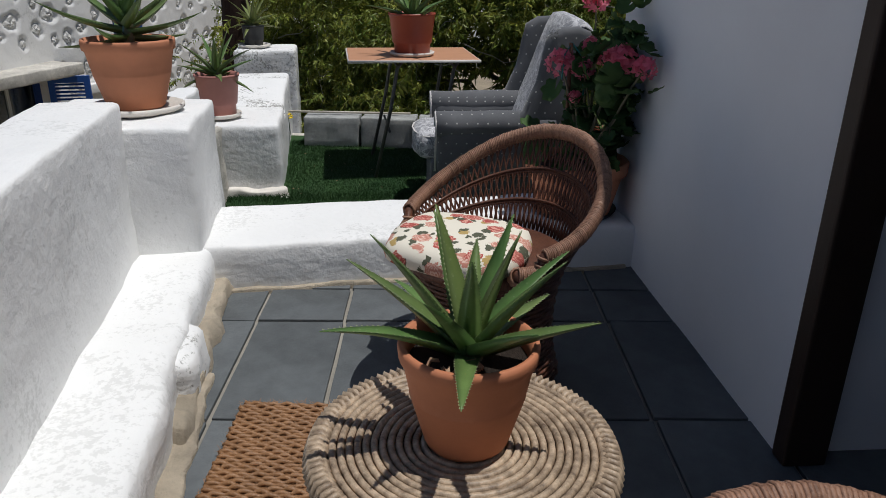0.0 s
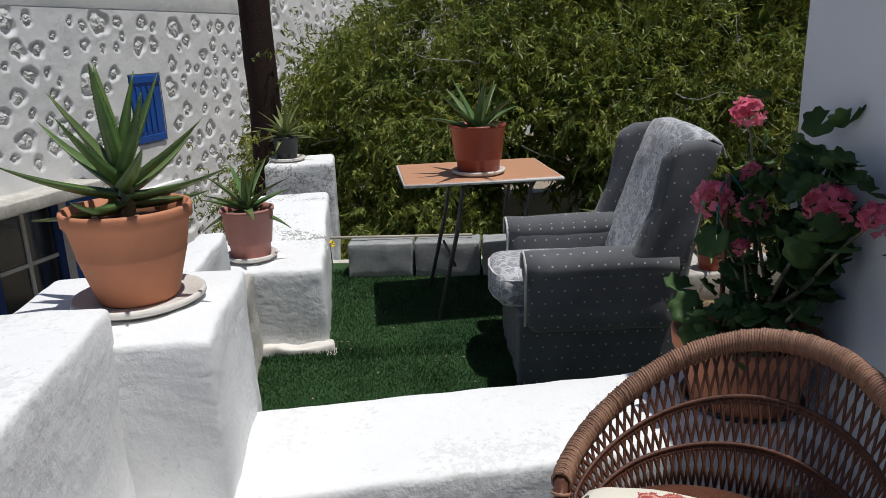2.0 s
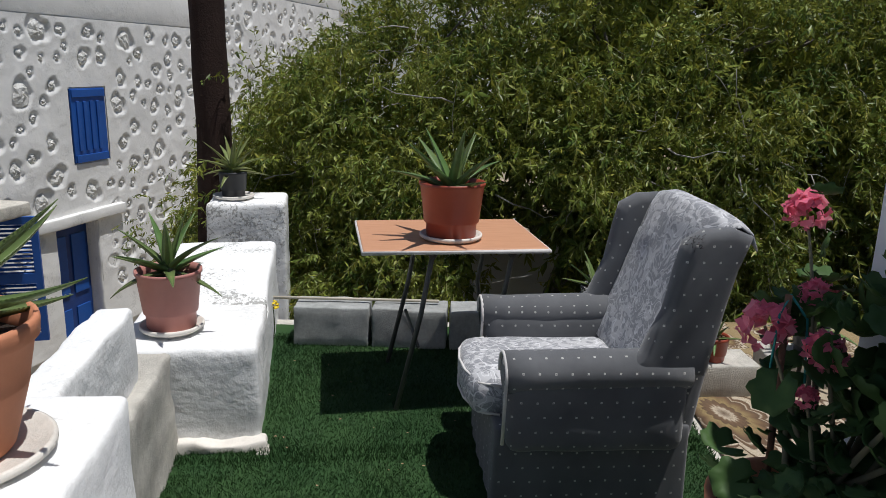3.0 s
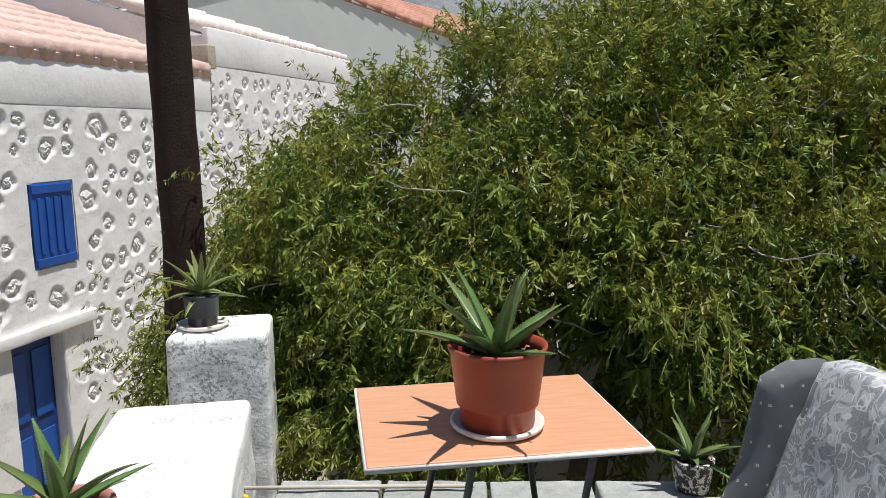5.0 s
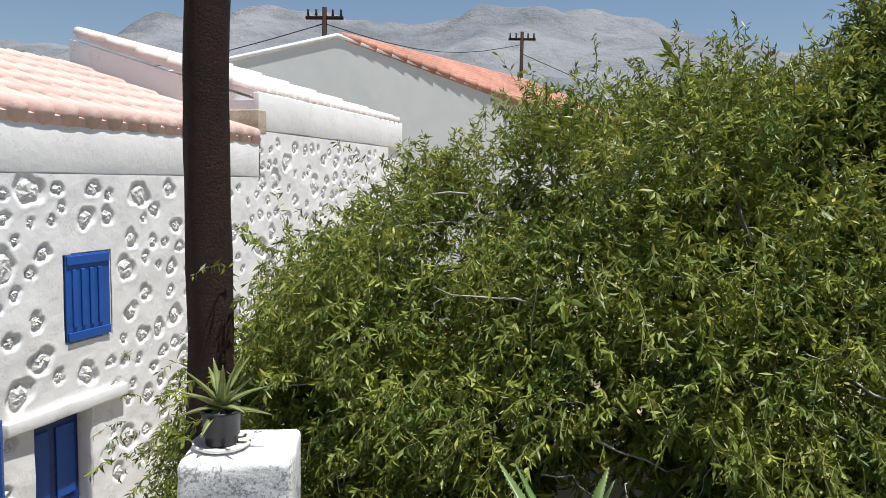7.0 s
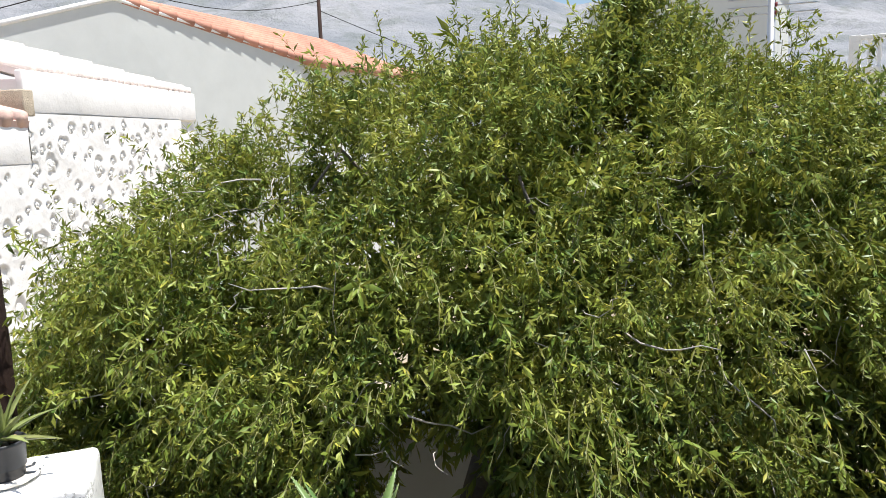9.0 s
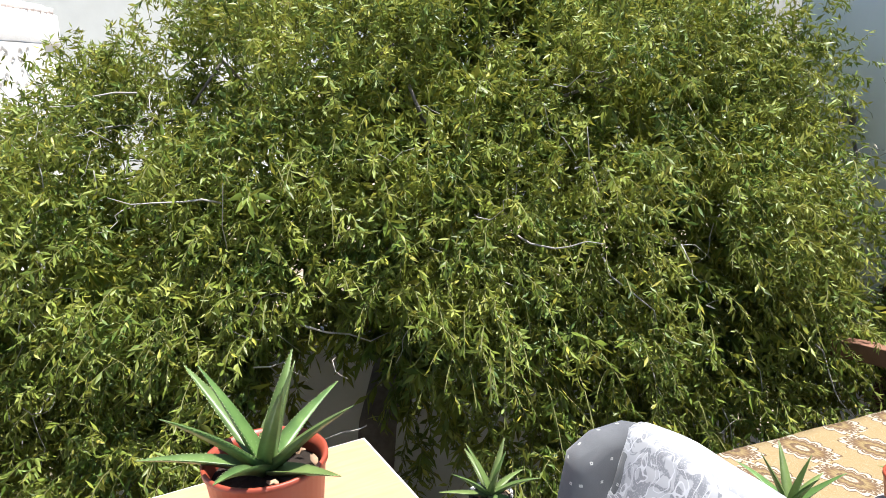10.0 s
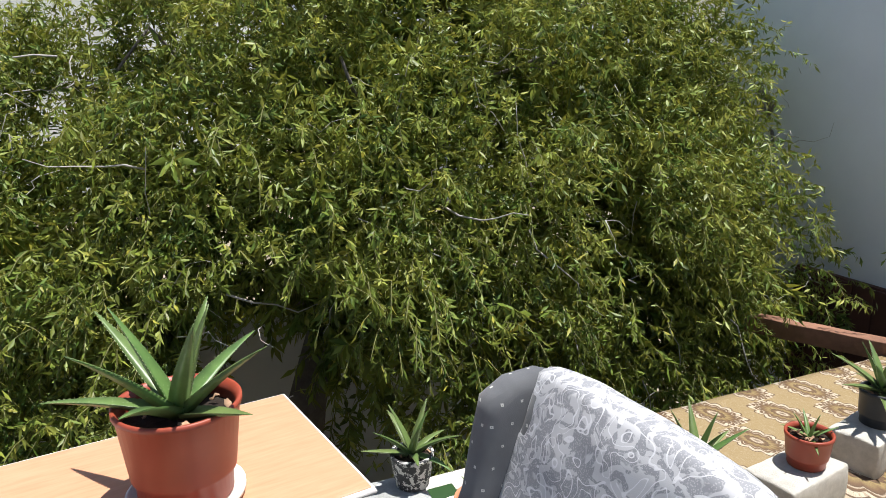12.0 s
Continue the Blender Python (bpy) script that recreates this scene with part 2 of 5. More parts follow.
def floral():
    """Cream cotton printed with roses and leaves."""
    n = Nodes("rose_print_cotton", 0.9, 0, 0.2)
    uv = n.coord("UV")
    wob = n.noise(uv, 30, 4, 0.7, 0, "Color")
    add = n.t.nodes.new("ShaderNodeVectorMath")
    add.operation = 'MULTIPLY_ADD'
    n.put(add.inputs[0], wob)
    add.inputs[1].default_value = (0.055, 0.055, 0)
    n.put(add.inputs[2], uv)
    q = add.outputs[0]
    d = n.voronoi(q, 15.0, 'F1', "Distance", 0.75)
    col = n.split(n.voronoi(q, 15.0, 'F1', "Color", 0.75))
    rings = n.math('SINE', n.math('MULTIPLY_ADD', d, 60.0, n.math('MULTIPLY', n.noise(uv, 40, 2), 8.0)))
    rose = n.mix(n.ramp(rings, (0.2, 0.0), (0.9, 1.0)), (0.40, 0.085, 0.07), (0.70, 0.36, 0.29))
    pale = n.mix(n.ramp(rings, (0.2, 0.0), (0.9, 1.0)), (0.55, 0.24, 0.18), (0.76, 0.55, 0.46))
    rose = n.mix(n.math('GREATER_THAN', col[1], 0.5), rose, pale)
    ld = n.voronoi(n.scaled(q, (1, 0.6, 1), (0.31, 0.17, 0)), 31.0, 'F1', "Distance", 1.0)
    lc = n.split(n.voronoi(n.scaled(q, (1, 0.6, 1), (0.31, 0.17, 0)), 31.0, 'F1', "Color", 1.0))
    leafc = n.mix(n.math('GREATER_THAN', lc[2], 0.85), (0.10, 0.105, 0.07), (0.45, 0.32, 0.12))
    bg = n.mix(n.math('MULTIPLY', n.math('LESS_THAN', ld, 0.42), n.math('GREATER_THAN', lc[0], 0.22)), (0.76, 0.71, 0.60), leafc)
    c = n.mix(n.math('MULTIPLY', n.math('LESS_THAN', d, 0.45), n.math('GREATER_THAN', col[0], 0.15)), bg, rose)
    n.color(c)
    n.bump(n.noise(uv, 300, 3), 0.25, 0.002)
    return n.m


def rug_material(name, ground, motif, cell, off, shear=0.0, size=1.0):
    """A woven carpet with pointed, scalloped medallions in staggered rows."""
    n = Nodes(name, 0.97, 0, 0.1)
    flat = n.coord("UV")
    x, y, z = n.split(n.scaled(flat, (1 / cell[0], 1 / cell[1], 1), off))
    y = n.math('MULTIPLY_ADD', n.math('FLOOR', x), shear, y)
    u = n.math('MULTIPLY', n.math('SUBTRACT', n.math('FRACT', x), 0.5), cell[0] / size)
    v = n.math('MULTIPLY', n.math('SUBTRACT', n.math('FRACT', y), 0.5), cell[1] / size)
    u = n.math('MULTIPLY', n.math('MULTIPLY_ADD', v, 0.30, u), 1.5)
    r = n.math('SQRT', n.math('ADD', n.math('MULTIPLY', u, u), n.math('MULTIPLY', v, v)))
    th = n.math('ARCTAN2', u, v)
    petal = n.math('ABSOLUTE', n.math('COSINE', n.math('MULTIPLY', th, 8.0)))
    point = n.math('POWER', n.math('ABSOLUTE', n.math('COSINE', th)), 3.0)
    k = n.math('SUBTRACT', 1.16, n.math('ADD', n.math('MULTIPLY', petal, 0.20), n.math('MULTIPLY', point, 0.12)))
    rr = n.math('ADD', n.math('MULTIPLY', r, k), n.math('MULTIPLY', n.math('SUBTRACT', n.noise(flat, 60, 3, 0.6), 0.5), 0.018))
    pale, dark, olive = (0.50, 0.43, 0.33), (0.075, 0.042, 0.026), (0.27, 0.20, 0.085)
    fill = n.ramp(rr, (0.0, dark), (0.045, pale), (0.060, motif), (0.095, dark), (0.105, olive), (0.165, motif), (0.195, dark), (0.206, pale), (0.216, motif), (0.240, dark), (0.248, pale), (0.290, pale), (0.297, dark), (0.310, dark))
    f = n.noise(flat, 15, 1.5, 0.4, 1.2)
    curl = n.ramp(n.math('SINE', n.math('MULTIPLY', f, 70.0)), (0.62, 0.0), (0.85, 1.0))
    fill = n.mix(n.math('MULTIPLY', curl, 0.45), fill, (0.13, 0.08, 0.045))
    field = n.mix(n.math('MULTIPLY', n.ramp(n.math('SINE', n.math('MULTIPLY', n.noise(flat, 24, 2, 0.5, 0.8), 60.0)), (0.5, 0.0), (0.9, 1.0)), 0.22), ground, pale)
    c = n.mix(n.math('LESS_THAN', rr, 0.312), field, fill)
    c = n.mix(n.math('MULTIPLY', n.noise(n.coord(), 3.0, 5, 0.7), 0.16), c, (0.46, 0.38, 0.29))
    c = n.mix(n.math('MULTIPLY', n.ramp(n.noise(flat, 420, 2, 0.6), (0.4, 0.0), (0.7, 1.0)), 0.18), c, (0.20, 0.15, 0.10))
    n.color(c)
    n.bump(n.noise(n.coord(), 260, 4, 0.7), 0.6, 0.006)
    return n.m


DOTTED, DAMASK, FLORAL = dotted(), damask(), floral()
RUGL = rug_material("beige_medallion_carpet", (0.37, 0.31, 0.225), (0.13, 0.075, 0.042), (0.70, 0.80), (0.32, 0.0, 0), 0.28, 1.1)
RUGD = rug_material("brown_scroll_carpet", (0.26, 0.19, 0.09), (0.13, 0.075, 0.035), (0.30, 0.26), (0.1, 0.0, 0), 0.5, 0.48)


def laminate():
    n = Nodes("peeling_wood_laminate", 0.45, 0, 0.4)
    p = n.coord()
    c = n.ramp(n.noise(n.scaled(p, (1, 9, 1)), 8, 4, 0.6), (0.3, (0.50, 0.25, 0.14)), (0.7, (0.58, 0.31, 0.185)))
    x, y, z = n.split(p)
    edge = n.math('MAXIMUM', n.math('ABSOLUTE', n.math('DIVIDE', x, 0.385)), n.math('ABSOLUTE', n.math('DIVIDE', y, 0.30)))
    w = n.math('ADD', edge, n.math('MULTIPLY', n.noise(p, 4.5, 3), 0.5))
    c = n.mix(n.ramp(w, (1.0, 0.0), (1.25, 0.7)), c, (0.72, 0.52, 0.36))
    n.color(c)
    n.bump(n.noise(p, 70, 3), 0.1, 0.001)
    return n.m


def speckled():
    n = Nodes("paint_splashed_black_pot", 0.6)
    p = n.coord()
    c = n.ramp(n.noise(p, 45, 3, 0.7), (0.50, (0.035, 0.035, 0.038)), (0.54, (0.68, 0.67, 0.64)))
    n.color(c)
    return n.m


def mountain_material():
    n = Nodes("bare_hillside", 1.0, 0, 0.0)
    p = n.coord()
    # bluish greys: the distance haze is painted into the rock colour
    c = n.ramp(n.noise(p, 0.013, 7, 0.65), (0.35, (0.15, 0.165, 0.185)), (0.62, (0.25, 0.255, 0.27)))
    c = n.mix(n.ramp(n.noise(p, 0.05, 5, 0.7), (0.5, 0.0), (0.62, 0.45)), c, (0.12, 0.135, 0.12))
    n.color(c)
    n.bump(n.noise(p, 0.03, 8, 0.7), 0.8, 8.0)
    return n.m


def glass():
    n = Nodes("window_glass", 0.05, 0, 0.5)
    n.color((0.05, 0.06, 0.07))
    n.b.inputs["Transmission Weight"].default_value = 0.6
    return n.m


LAMINATE, SPECKLE, HILL, GLASS = laminate(), speckled(), mountain_material(), glass()


# ---- mesh tools ----
def mesh_of(bm, material, smooth=True):
    me = bpy.data.meshes.new("mesh")
    bm.normal_update()
    bm.to_mesh(me)
    bm.free()
    for m in (material if isinstance(material, (list, tuple)) else [material]):
        me.materials.append(m)
    if smooth:
        me.polygons.foreach_set("use_smooth", [True] * len(me.polygons))
    return me


def part(name, bm, material, parent=None, label="", smooth=True, m=None):
    ob = new(name, mesh_of(bm, material, smooth))
    ob.parent = parent
    if m is not None:
        ob.matrix_basis = m
    if label:
        tagged(ob, label)
    return ob


def again(ob, m, parent=None):
    """Another object on the same mesh."""
    o = new(ob.name.split(".")[0], ob.data)
    o.parent = parent if parent else ob.parent
    o.matrix_basis = m
    return o


def thing(name, m, label, category, group="", kind=""):
    ob = new(name)
    ob.matrix_basis = m
    ob.empty_display_size = 0.1
    return tagged(ob, label, category, group, kind)


def axis_uv(bm, s=1.0):
    """Flat UVs in metres by each face's main direction."""
    bm.normal_update()
    lay = bm.loops.layers.uv.verify()
    for f in bm.faces:
        a = max(range(3), key=lambda i: abs(f.normal[i]))
        i, j = ((1, 2), (0, 2), (0, 1))[a]
        for l in f.loops:
            l[lay].uv = (l.vert.co[i] * s, l.vert.co[j] * s)


def rbox(x0, x1, y0, y1, z0, z1, r=0.01, cell=0.0, rough=0.0, freq=6.0, seed=0.0, bm=None):
    """A box with rounded edges; cell and rough make it lumpy."""
    out = bm or bmesh.new()
    lo, hi = Vector((x0, y0, z0)), Vector((x1, y1, z1))
    size = hi - lo
    r = min(r, min(size) * 0.49)
    cuts = []
    for k in range(3):
        n = max(1, int(round((size[k] - 2 * r) / cell))) if cell else 1
        inner = [lo[k] + r + (size[k] - 2 * r) * i / n for i in range(n + 1)]
        cuts.append([lo[k], lo[k] + r * 0.35] + inner + [hi[k] - r * 0.35, hi[k]])
    seen = {}

    def vert(p):
        key = tuple(round(c, 5) for c in p)
        if key not in seen:
            p = Vector(p)
            q = Vector([min(max(p[k], lo[k] + r), hi[k] - r) for k in range(3)])
            d = p - q
            if d.length > 1e-9:
                p = q + d.normalized() * r
            if rough:
                w = p * freq + Vector((seed, seed * 1.7, seed * 0.3))
                p = p + noise.noise_vector(w) * rough + noise.noise_vector(w * 3.7) * rough * 0.35
            seen[key] = out.verts.new(p)
        return seen[key]

    for a in range(3):
        i, j = (a + 1) % 3, (a + 2) % 3
        for side in (0, 1):
            for u0, u1 in zip(cuts[i], cuts[i][1:]):
                for v0, v1 in zip(cuts[j], cuts[j][1:]):
                    quad = []
                    for u, v in ((u0, v0), (u1, v0), (u1, v1), (u0, v1)):
                        p = [0, 0, 0]
                        p[a], p[i], p[j] = (lo[a], hi[a])[side], u, v
                        quad.append(vert(p))
                    if len(set(quad)) == 4:
                        out.faces.new(quad if side else quad[::-1])
    return out


def box(x0, x1, y0, y1, z0, z1, b=0.0, bm=None):
    out = bm or bmesh.new()
    vs = bmesh.ops.create_cube(out, size=1)["verts"]
    for v in vs:
        v.co = Vector(((x0 + x1) / 2 + v.co.x * (x1 - x0), (y0 + y1) / 2 + v.co.y * (y1 - y0), (z0 + z1) / 2 + v.co.z * (z1 - z0)))
    if b:
        bmesh.ops.bevel(out, geom=list({e for v in vs for e in v.link_edges}), offset=b, segments=2, profile=0.5, affect='EDGES')
    return out


def lathe(profile, seg=40, bm=None, wob=0.0):
    """A turned body from (radius, height) pairs."""
    out = bm or bmesh.new()
    rings = []
    for r, z in profile:
        if r < 1e-6:
            rings.append([out.verts.new((0, 0, z))])
        else:
            rings.append([out.verts.new((r * (1 + wob * math.sin(3 * a + 9 * z)) * math.cos(a), r * math.sin(a), z)) for a in (2 * math.pi * i / seg for i in range(seg))])
    for a, b in zip(rings, rings[1:]):
        for i in range(seg):
            j = (i + 1) % seg
            if len(a) == 1 and len(b) > 1:
                out.faces.new((a[0], b[j], b[i]))
            elif len(b) == 1 and len(a) > 1:
                out.faces.new((a[i], a[j], b[0]))
            elif len(a) > 1:
                out.faces.new((a[i], a[j], b[j], b[i]))
    return out


def tube(points, radius, seg=6, bm=None, closed=False):
    """A tube along points; radius may be one number or one for each point."""
    out = bm or bmesh.new()
    pts = [Vector(p) for p in points]
    n = len(pts)
    rad = radius if isinstance(radius, (list, tuple)) else [radius] * n
    rings, side = [], None
    for i, p in enumerate(pts):
        a = pts[i - 1] if (i or closed) else p
        b = pts[(i + 1) % n] if (i < n - 1 or closed) else p
        t = (b - a).normalized()
        if side is None:
            side = t.orthogonal().normalized()
        side = (side - t * side.dot(t)).normalized()
        up = t.cross(side)
        rings.append([out.verts.new(p + (side * math.cos(w) + up * math.sin(w)) * rad[i]) for w in (2 * math.pi * k / seg for k in range(seg))])
    for a, b in zip(rings, rings[1:] + ([rings[0]] if closed else [])):
        for k in range(seg):
            out.faces.new((a[k], a[(k + 1) % seg], b[(k + 1) % seg], b[k]))
    if not closed:
        out.faces.new(rings[0][::-1])
        out.faces.new(rings[-1])
    return out


def prism(outline, depth, b=0.0, seg=3, bm=None):
    """An outline in x, z drawn out along y from 0 to depth, with rounded edges."""
    out = bm or bmesh.new()
    f0 = [out.verts.new((x, 0, z)) for x, z in outline]
    f1 = [out.verts.new((x, depth, z)) for x, z in outline]
    n = len(outline)
    caps = [out.faces.new(f0), out.faces.new(f1[::-1])]
    for i in range(n):
        out.faces.new((f0[i], f1[i], f1[(i + 1) % n], f0[(i + 1) % n]))
    bmesh.ops.recalc_face_normals(out, faces=out.faces[:])
    if b:
        bmesh.ops.bevel(out, geom=list({e for c in caps for e in c.edges}), offset=b, segments=seg, profile=0.5, affect='EDGES')
    return out


def raw_mesh(name, verts, tris, material):
    me = bpy.data.meshes.new(name)
    me.vertices.add(len(verts))
    me.vertices.foreach_set("co", np.asarray(verts, np.float32).ravel())
    tris = np.asarray(tris, np.int32)
    me.loops.add(tris.size)
    me.loops.foreach_set("vertex_index", tris.ravel())
    me.polygons.add(len(tris))
    me.polygons.foreach_set("loop_start", np.arange(0, tris.size, tris.shape[1], dtype=np.int32))
    me.update(calc_edges=True)
    me.materials.append(material)
    return me


# ---- the setting ----
def setting(name, bm, material, label, m=None, smooth=True):
    return tagged(part(name, bm, material, None, "", smooth, m), label, "", "", "structure")


LAWN = -0.2     # height of the lawn below the paved patio
FALL = 0.05     # the terrace rises gently away from the house
YARD = -2.2     # height of the yard behind the terrace



def rise(y):
    return FALL * max(0.0, y - 2.4)


def sloped(bm):
    for v in bm.verts:
        v.co.z += rise(v.co.y)
    return bm


bm = bmesh.new()
bmesh.ops.create_grid(bm, x_segments=60, y_segments=60, size=900)
for v in bm.verts:
    v.co = Vector((v.co.x, v.co.y + 300, YARD))
ground = setting("ground", bm, EARTH, "dry pale earth of the yard and fields")

floor = setting("floor", box(-1.3, 1.0, -2.6, 1.98, -0.3, -0.014), GROUT, "mortar bed under dark slate tiles", None, False)
LEDGE = pose(-0.80, 1.56, 0, 0, 0, 10)
ledge = setting("ledge", rbox(0.0, 1.66, 0.0, 0.475, -0.3, 0.175, 0.02, 0.05, 0.007), WHITE, "low limewashed masonry ledge between patio and lawn", LEDGE)
LEFT = pose(-1.0, 1.53, 0, 0, 0, 8.5)
bench = setting("bench", rbox(-0.05, 0.245, -4.0, 0.07, -0.05, 0.170, 0.05, 0.045, 0.016, 5, 3), WHITE, "limewashed masonry bench with a rounded worn edge", LEFT)
setting("trim_mortar", rbox(0.0, 0.285, -0.95, 0.03, -0.08, 0.06, 0.03, 0.03, 0.026, 11, 4), SAND, "crumbling sandy render along the foot of the bench", LEFT)
setting("trim_bench_lump", rbox(0.12, 0.285, -0.78, -0.50, -0.05, 0.155, 0.06, 0.03, 0.02, 9, 14), WORN, "rough bulge in the bench's render", LEFT)
setting("trim_mortar_strip", rbox(0.0, 0.30, -4.0, -0.6, -0.08, 0.018, 0.012, 0.03, 0.014, 12, 9), SAND, "sandy render along the floor edge", LEFT)
setting("trim_ledge_foot", rbox(0.06, 1.62, -0.018, 0.02, -0.05, 0.012, 0.008, 0.04, 0.008, 12, 2), SAND, "brown mortar line under the ledge", LEDGE)
setting("parapet", rbox(-0.26, -0.005, -4.0, 0.01, -0.3, 0.70, 0.018, 0.06, 0.010, 4, 1), WHITE, "limewashed parapet wall with uneven render", LEFT)
setting("pier", rbox(-0.55, 0.0, 0.0, 0.57, -0.3, 0.612, 0.02, 0.045, 0.010, 5, 5), WHITE, "limewashed masonry pier at the parapet's end", pose(-0.793, 1.535, 0, 0, 0, 7))
setting("wall_low_1", rbox(-0.12, 0.0, -0.90, 0.0, -0.4, 0.51, 0.02, 0.05, 0.011, 6, 6), WHITE, "limewashed low block wall beside the lawn", pose(-1.19, 2.98, 0, 0, 0, 6))
setting("wall_low_2", rbox(-0.14, 0.02, -1.08, 0.0, -0.3, 0.25, 0.02, 0.04, 0.014, 8, 7), CONCL, "half-painted rough mortar wall", pose(-1.19, 3.22, 0, 0, 0, 6))

# right-hand house wall with its doorway
WX = 0.83
WM = pose(0.805, 2.12, 0, 0, 0, 3.6) @ pose(-0.83, -2.12, 0)
setting("wall_right", rbox(WX, WX + 0.35, 0.64, 2.25, -0.4, 2.2, 0.012, 0.12, 0.003, 3), SMOOTH, "smooth white house wall in shade", WM)
setting("wall_right_south", box(WX, WX + 0.35, -2.8, -0.45, -0.4, 2.2), SMOOTH, "smooth white house wall in shade", WM, False)
setting("wall_right_lintel", box(WX, WX + 0.35, -0.45, 0.64, 2.03, 2.2), SMOOTH, "white wall above the doorway", WM, False)
setting("wall_house_end", box(WX + 0.31, 3.4, 2.05, 2.25, -0.4, 2.2), SMOOTH, "white end wall of the house", None, False)
setting("wall_behind", box(-1.3, 3.4, -2.95, -2.75, -0.4, 2.2), SMOOTH, "white wall closing the patio", None, False)
setting("wall_room", box(3.2, 3.4, -2.75, 2.05, -0.4, 2.2), SMOOTH, "inner wall of the dark room", None, False)
setting("ceiling", box(WX + 0.35, 3.4, -2.95, 2.25, 2.2, 2.35), SMOOTH, "roof slab over the room", None, False)
setting("floor_room", box(WX, 3.2, -2.75, 2.05, -0.35, -0.02), SLATE, "dark floor of the room", None, False)
door = tagged(part("door_1", rbox(WX + 0.36, WX + 1.15, -0.44, -0.40, 0.015, 1.95, 0.006), DARKWOOD, None, "", False, WM), "dark stained wooden house door, open inwards", "", "", "structure")
for y0, y1, z0, z1 in ((-0.45, -0.38, 0.0, 2.03), (0.58, 0.64, 0.0, 2.03), (-0.38, 0.58, 1.96, 2.03)):
    part("door_frame", rbox(WX - 0.012, WX + 0.10, y0, y1, z0, z1, 0.008), DARKWOOD, door, "", False)
for z0, z1 in ((0.15, 0.85), (1.0, 1.85)):
    for y0, y1 in ((0.45, 0.72), (0.79, 1.06)):
        part("panel", rbox(WX + y0, WX + y1, -0.402, -0.392, z0, z1, 0.006), DARKWOOD, door, "", False)
part("handle", tube([(WX + 1.1, -0.40, 1.0), (WX + 1.1, -0.35, 1.0), (WX + 1.0, -0.35, 1.0)], 0.009, 8), STEEL, door, "dark metal lever handle")

setting("wall_base_patio", box(-1.42, 3.4, -2.95, 2.06, YARD, -0.36), WORN, "limewashed base of the house and patio", None, False)
setting("wall_base_terrace", box(-1.42, 4.55, 2.06, 4.1, YARD, -0.56), WORN, "limewashed base of the terrace", None, False)
# terrace slab, lawn base and retaining walls
LAWNROT = pose(-0.9, 3.3, 0, 0, 0, 7.7)
setting("terrace", sloped(box(-1.35, 4.55, 2.4, 4.58, -0.55, LAWN - 0.012)), CONCL, "sunbleached concrete terrace", None, False)
setting("wall_retaining", box(-1.7, 4.55, 4.1, 4.50, YARD, -0.5), WORN, "limewashed retaining wall below the terrace", None, False)
setting("wall_block_front", rbox(-0.50, 0.035, -0.03, 0.55, -0.22, 0.245, 0.03, 0.04, 0.008, 6, 2), WHITE, "limewashed stepped masonry block, front step", LAWNROT)
bm = rbox(-0.50, 0.03, 0.5, 1.40, -2.0, 0.325, 0.03, 0.05, 0.009, 6, 4)
for v in bm.verts:
    if v.co.z > 0.2:
        v.co.z -= max(0.0, (1.1 - v.co.y)) * 0.125
setting("wall_block_slope", bm, WORN, "sloping limewashed masonry with worn grey paint", LAWNROT)
setting("pillar", rbox(-0.455, 0.045, 2.1, 2.58, -2.2, 0.40, 0.03, 0.05, 0.008, 6, 6), WORN, "limewashed masonry pillar with worn grey paint", LAWNROT)
setting("trim_membrane", rbox(-0.35, 0.06, -0.075, 0.02, -0.21, -0.12, 0.02, 0.03, 0.02, 10, 2), SAUCER, "loose whitish membrane at the foot of the block", LAWNROT)
setting("trim_kerb", rbox(0.02, 0.075, -0.1, 1.1, -0.23, -0.165, 0.012, 0.04, 0.01, 9, 3), CONCL, "pale mortar strip beside the lawn", LAWNROT)

# far retaining wall, white side wall
setting("wall_yard", box(-1.2, 4.6, 7.72, 7.92, YARD, -0.35), GREYW, "pale wall behind the tree", None, False)
setting("wall_side", rbox(4.6, 4.85, 2.3, 7.0, YARD, 2.17, 0.02), SIDEW, "tall smooth white wall in shade")
gate = tagged(part("gate_boards", box(4.55, 4.596, 4.98, 5.98, YARD + 0.06, -0.03), BROWNP, None, "", False), "dark brown boarded shed door", "door", "", "structure")
for k in range(6):
    part("board", rbox(4.53, 4.549, 4.985 + k * 0.166, 4.985 + k * 0.166 + 0.16, YARD + 0.1, -0.045, 0.004), BROWNP, gate, "", False)
setting("wall_corner", box(3.05, 3.4, 2.25, 2.5, LAWN, 0.3), SMOOTH, "white wall foot", None, False)

# ---- turf ----
setting("terrace_patio_side", box(-1.35, 4.55, 2.05, 2.4, -0.55, LAWN - 0.012), CONCL, "sunbleached concrete beside the house", None, False)
lawn = setting("lawn", sloped(rbox(-1.15, 0.92, 2.06, 4.50, LAWN - 0.02, LAWN - 0.004, 0.006, 0.06, 0.004, 4)), TURF, "dark green artificial turf with a visible seam")
g = np.random.default_rng(5)
N = 150000
px, py = g.uniform(-1.18, 0.93, N), g.uniform(2.06, 4.40, N)
seam = np.abs(py - (3.18 + 0.07 * (px + 1)))
keep = (px > -0.86 - 0.135 * (py - 3.3) - 0.35 * (py < 3.22)) & (seam > 0.004) & (py < 4.36 - 0.125 * (px + 0.9))
px, py, seam = px[keep], py[keep], seam[keep]
N = len(px)
patch = np.array([noise.noise((x * 3, y * 3, 0)) for x, y in zip(px, py)])
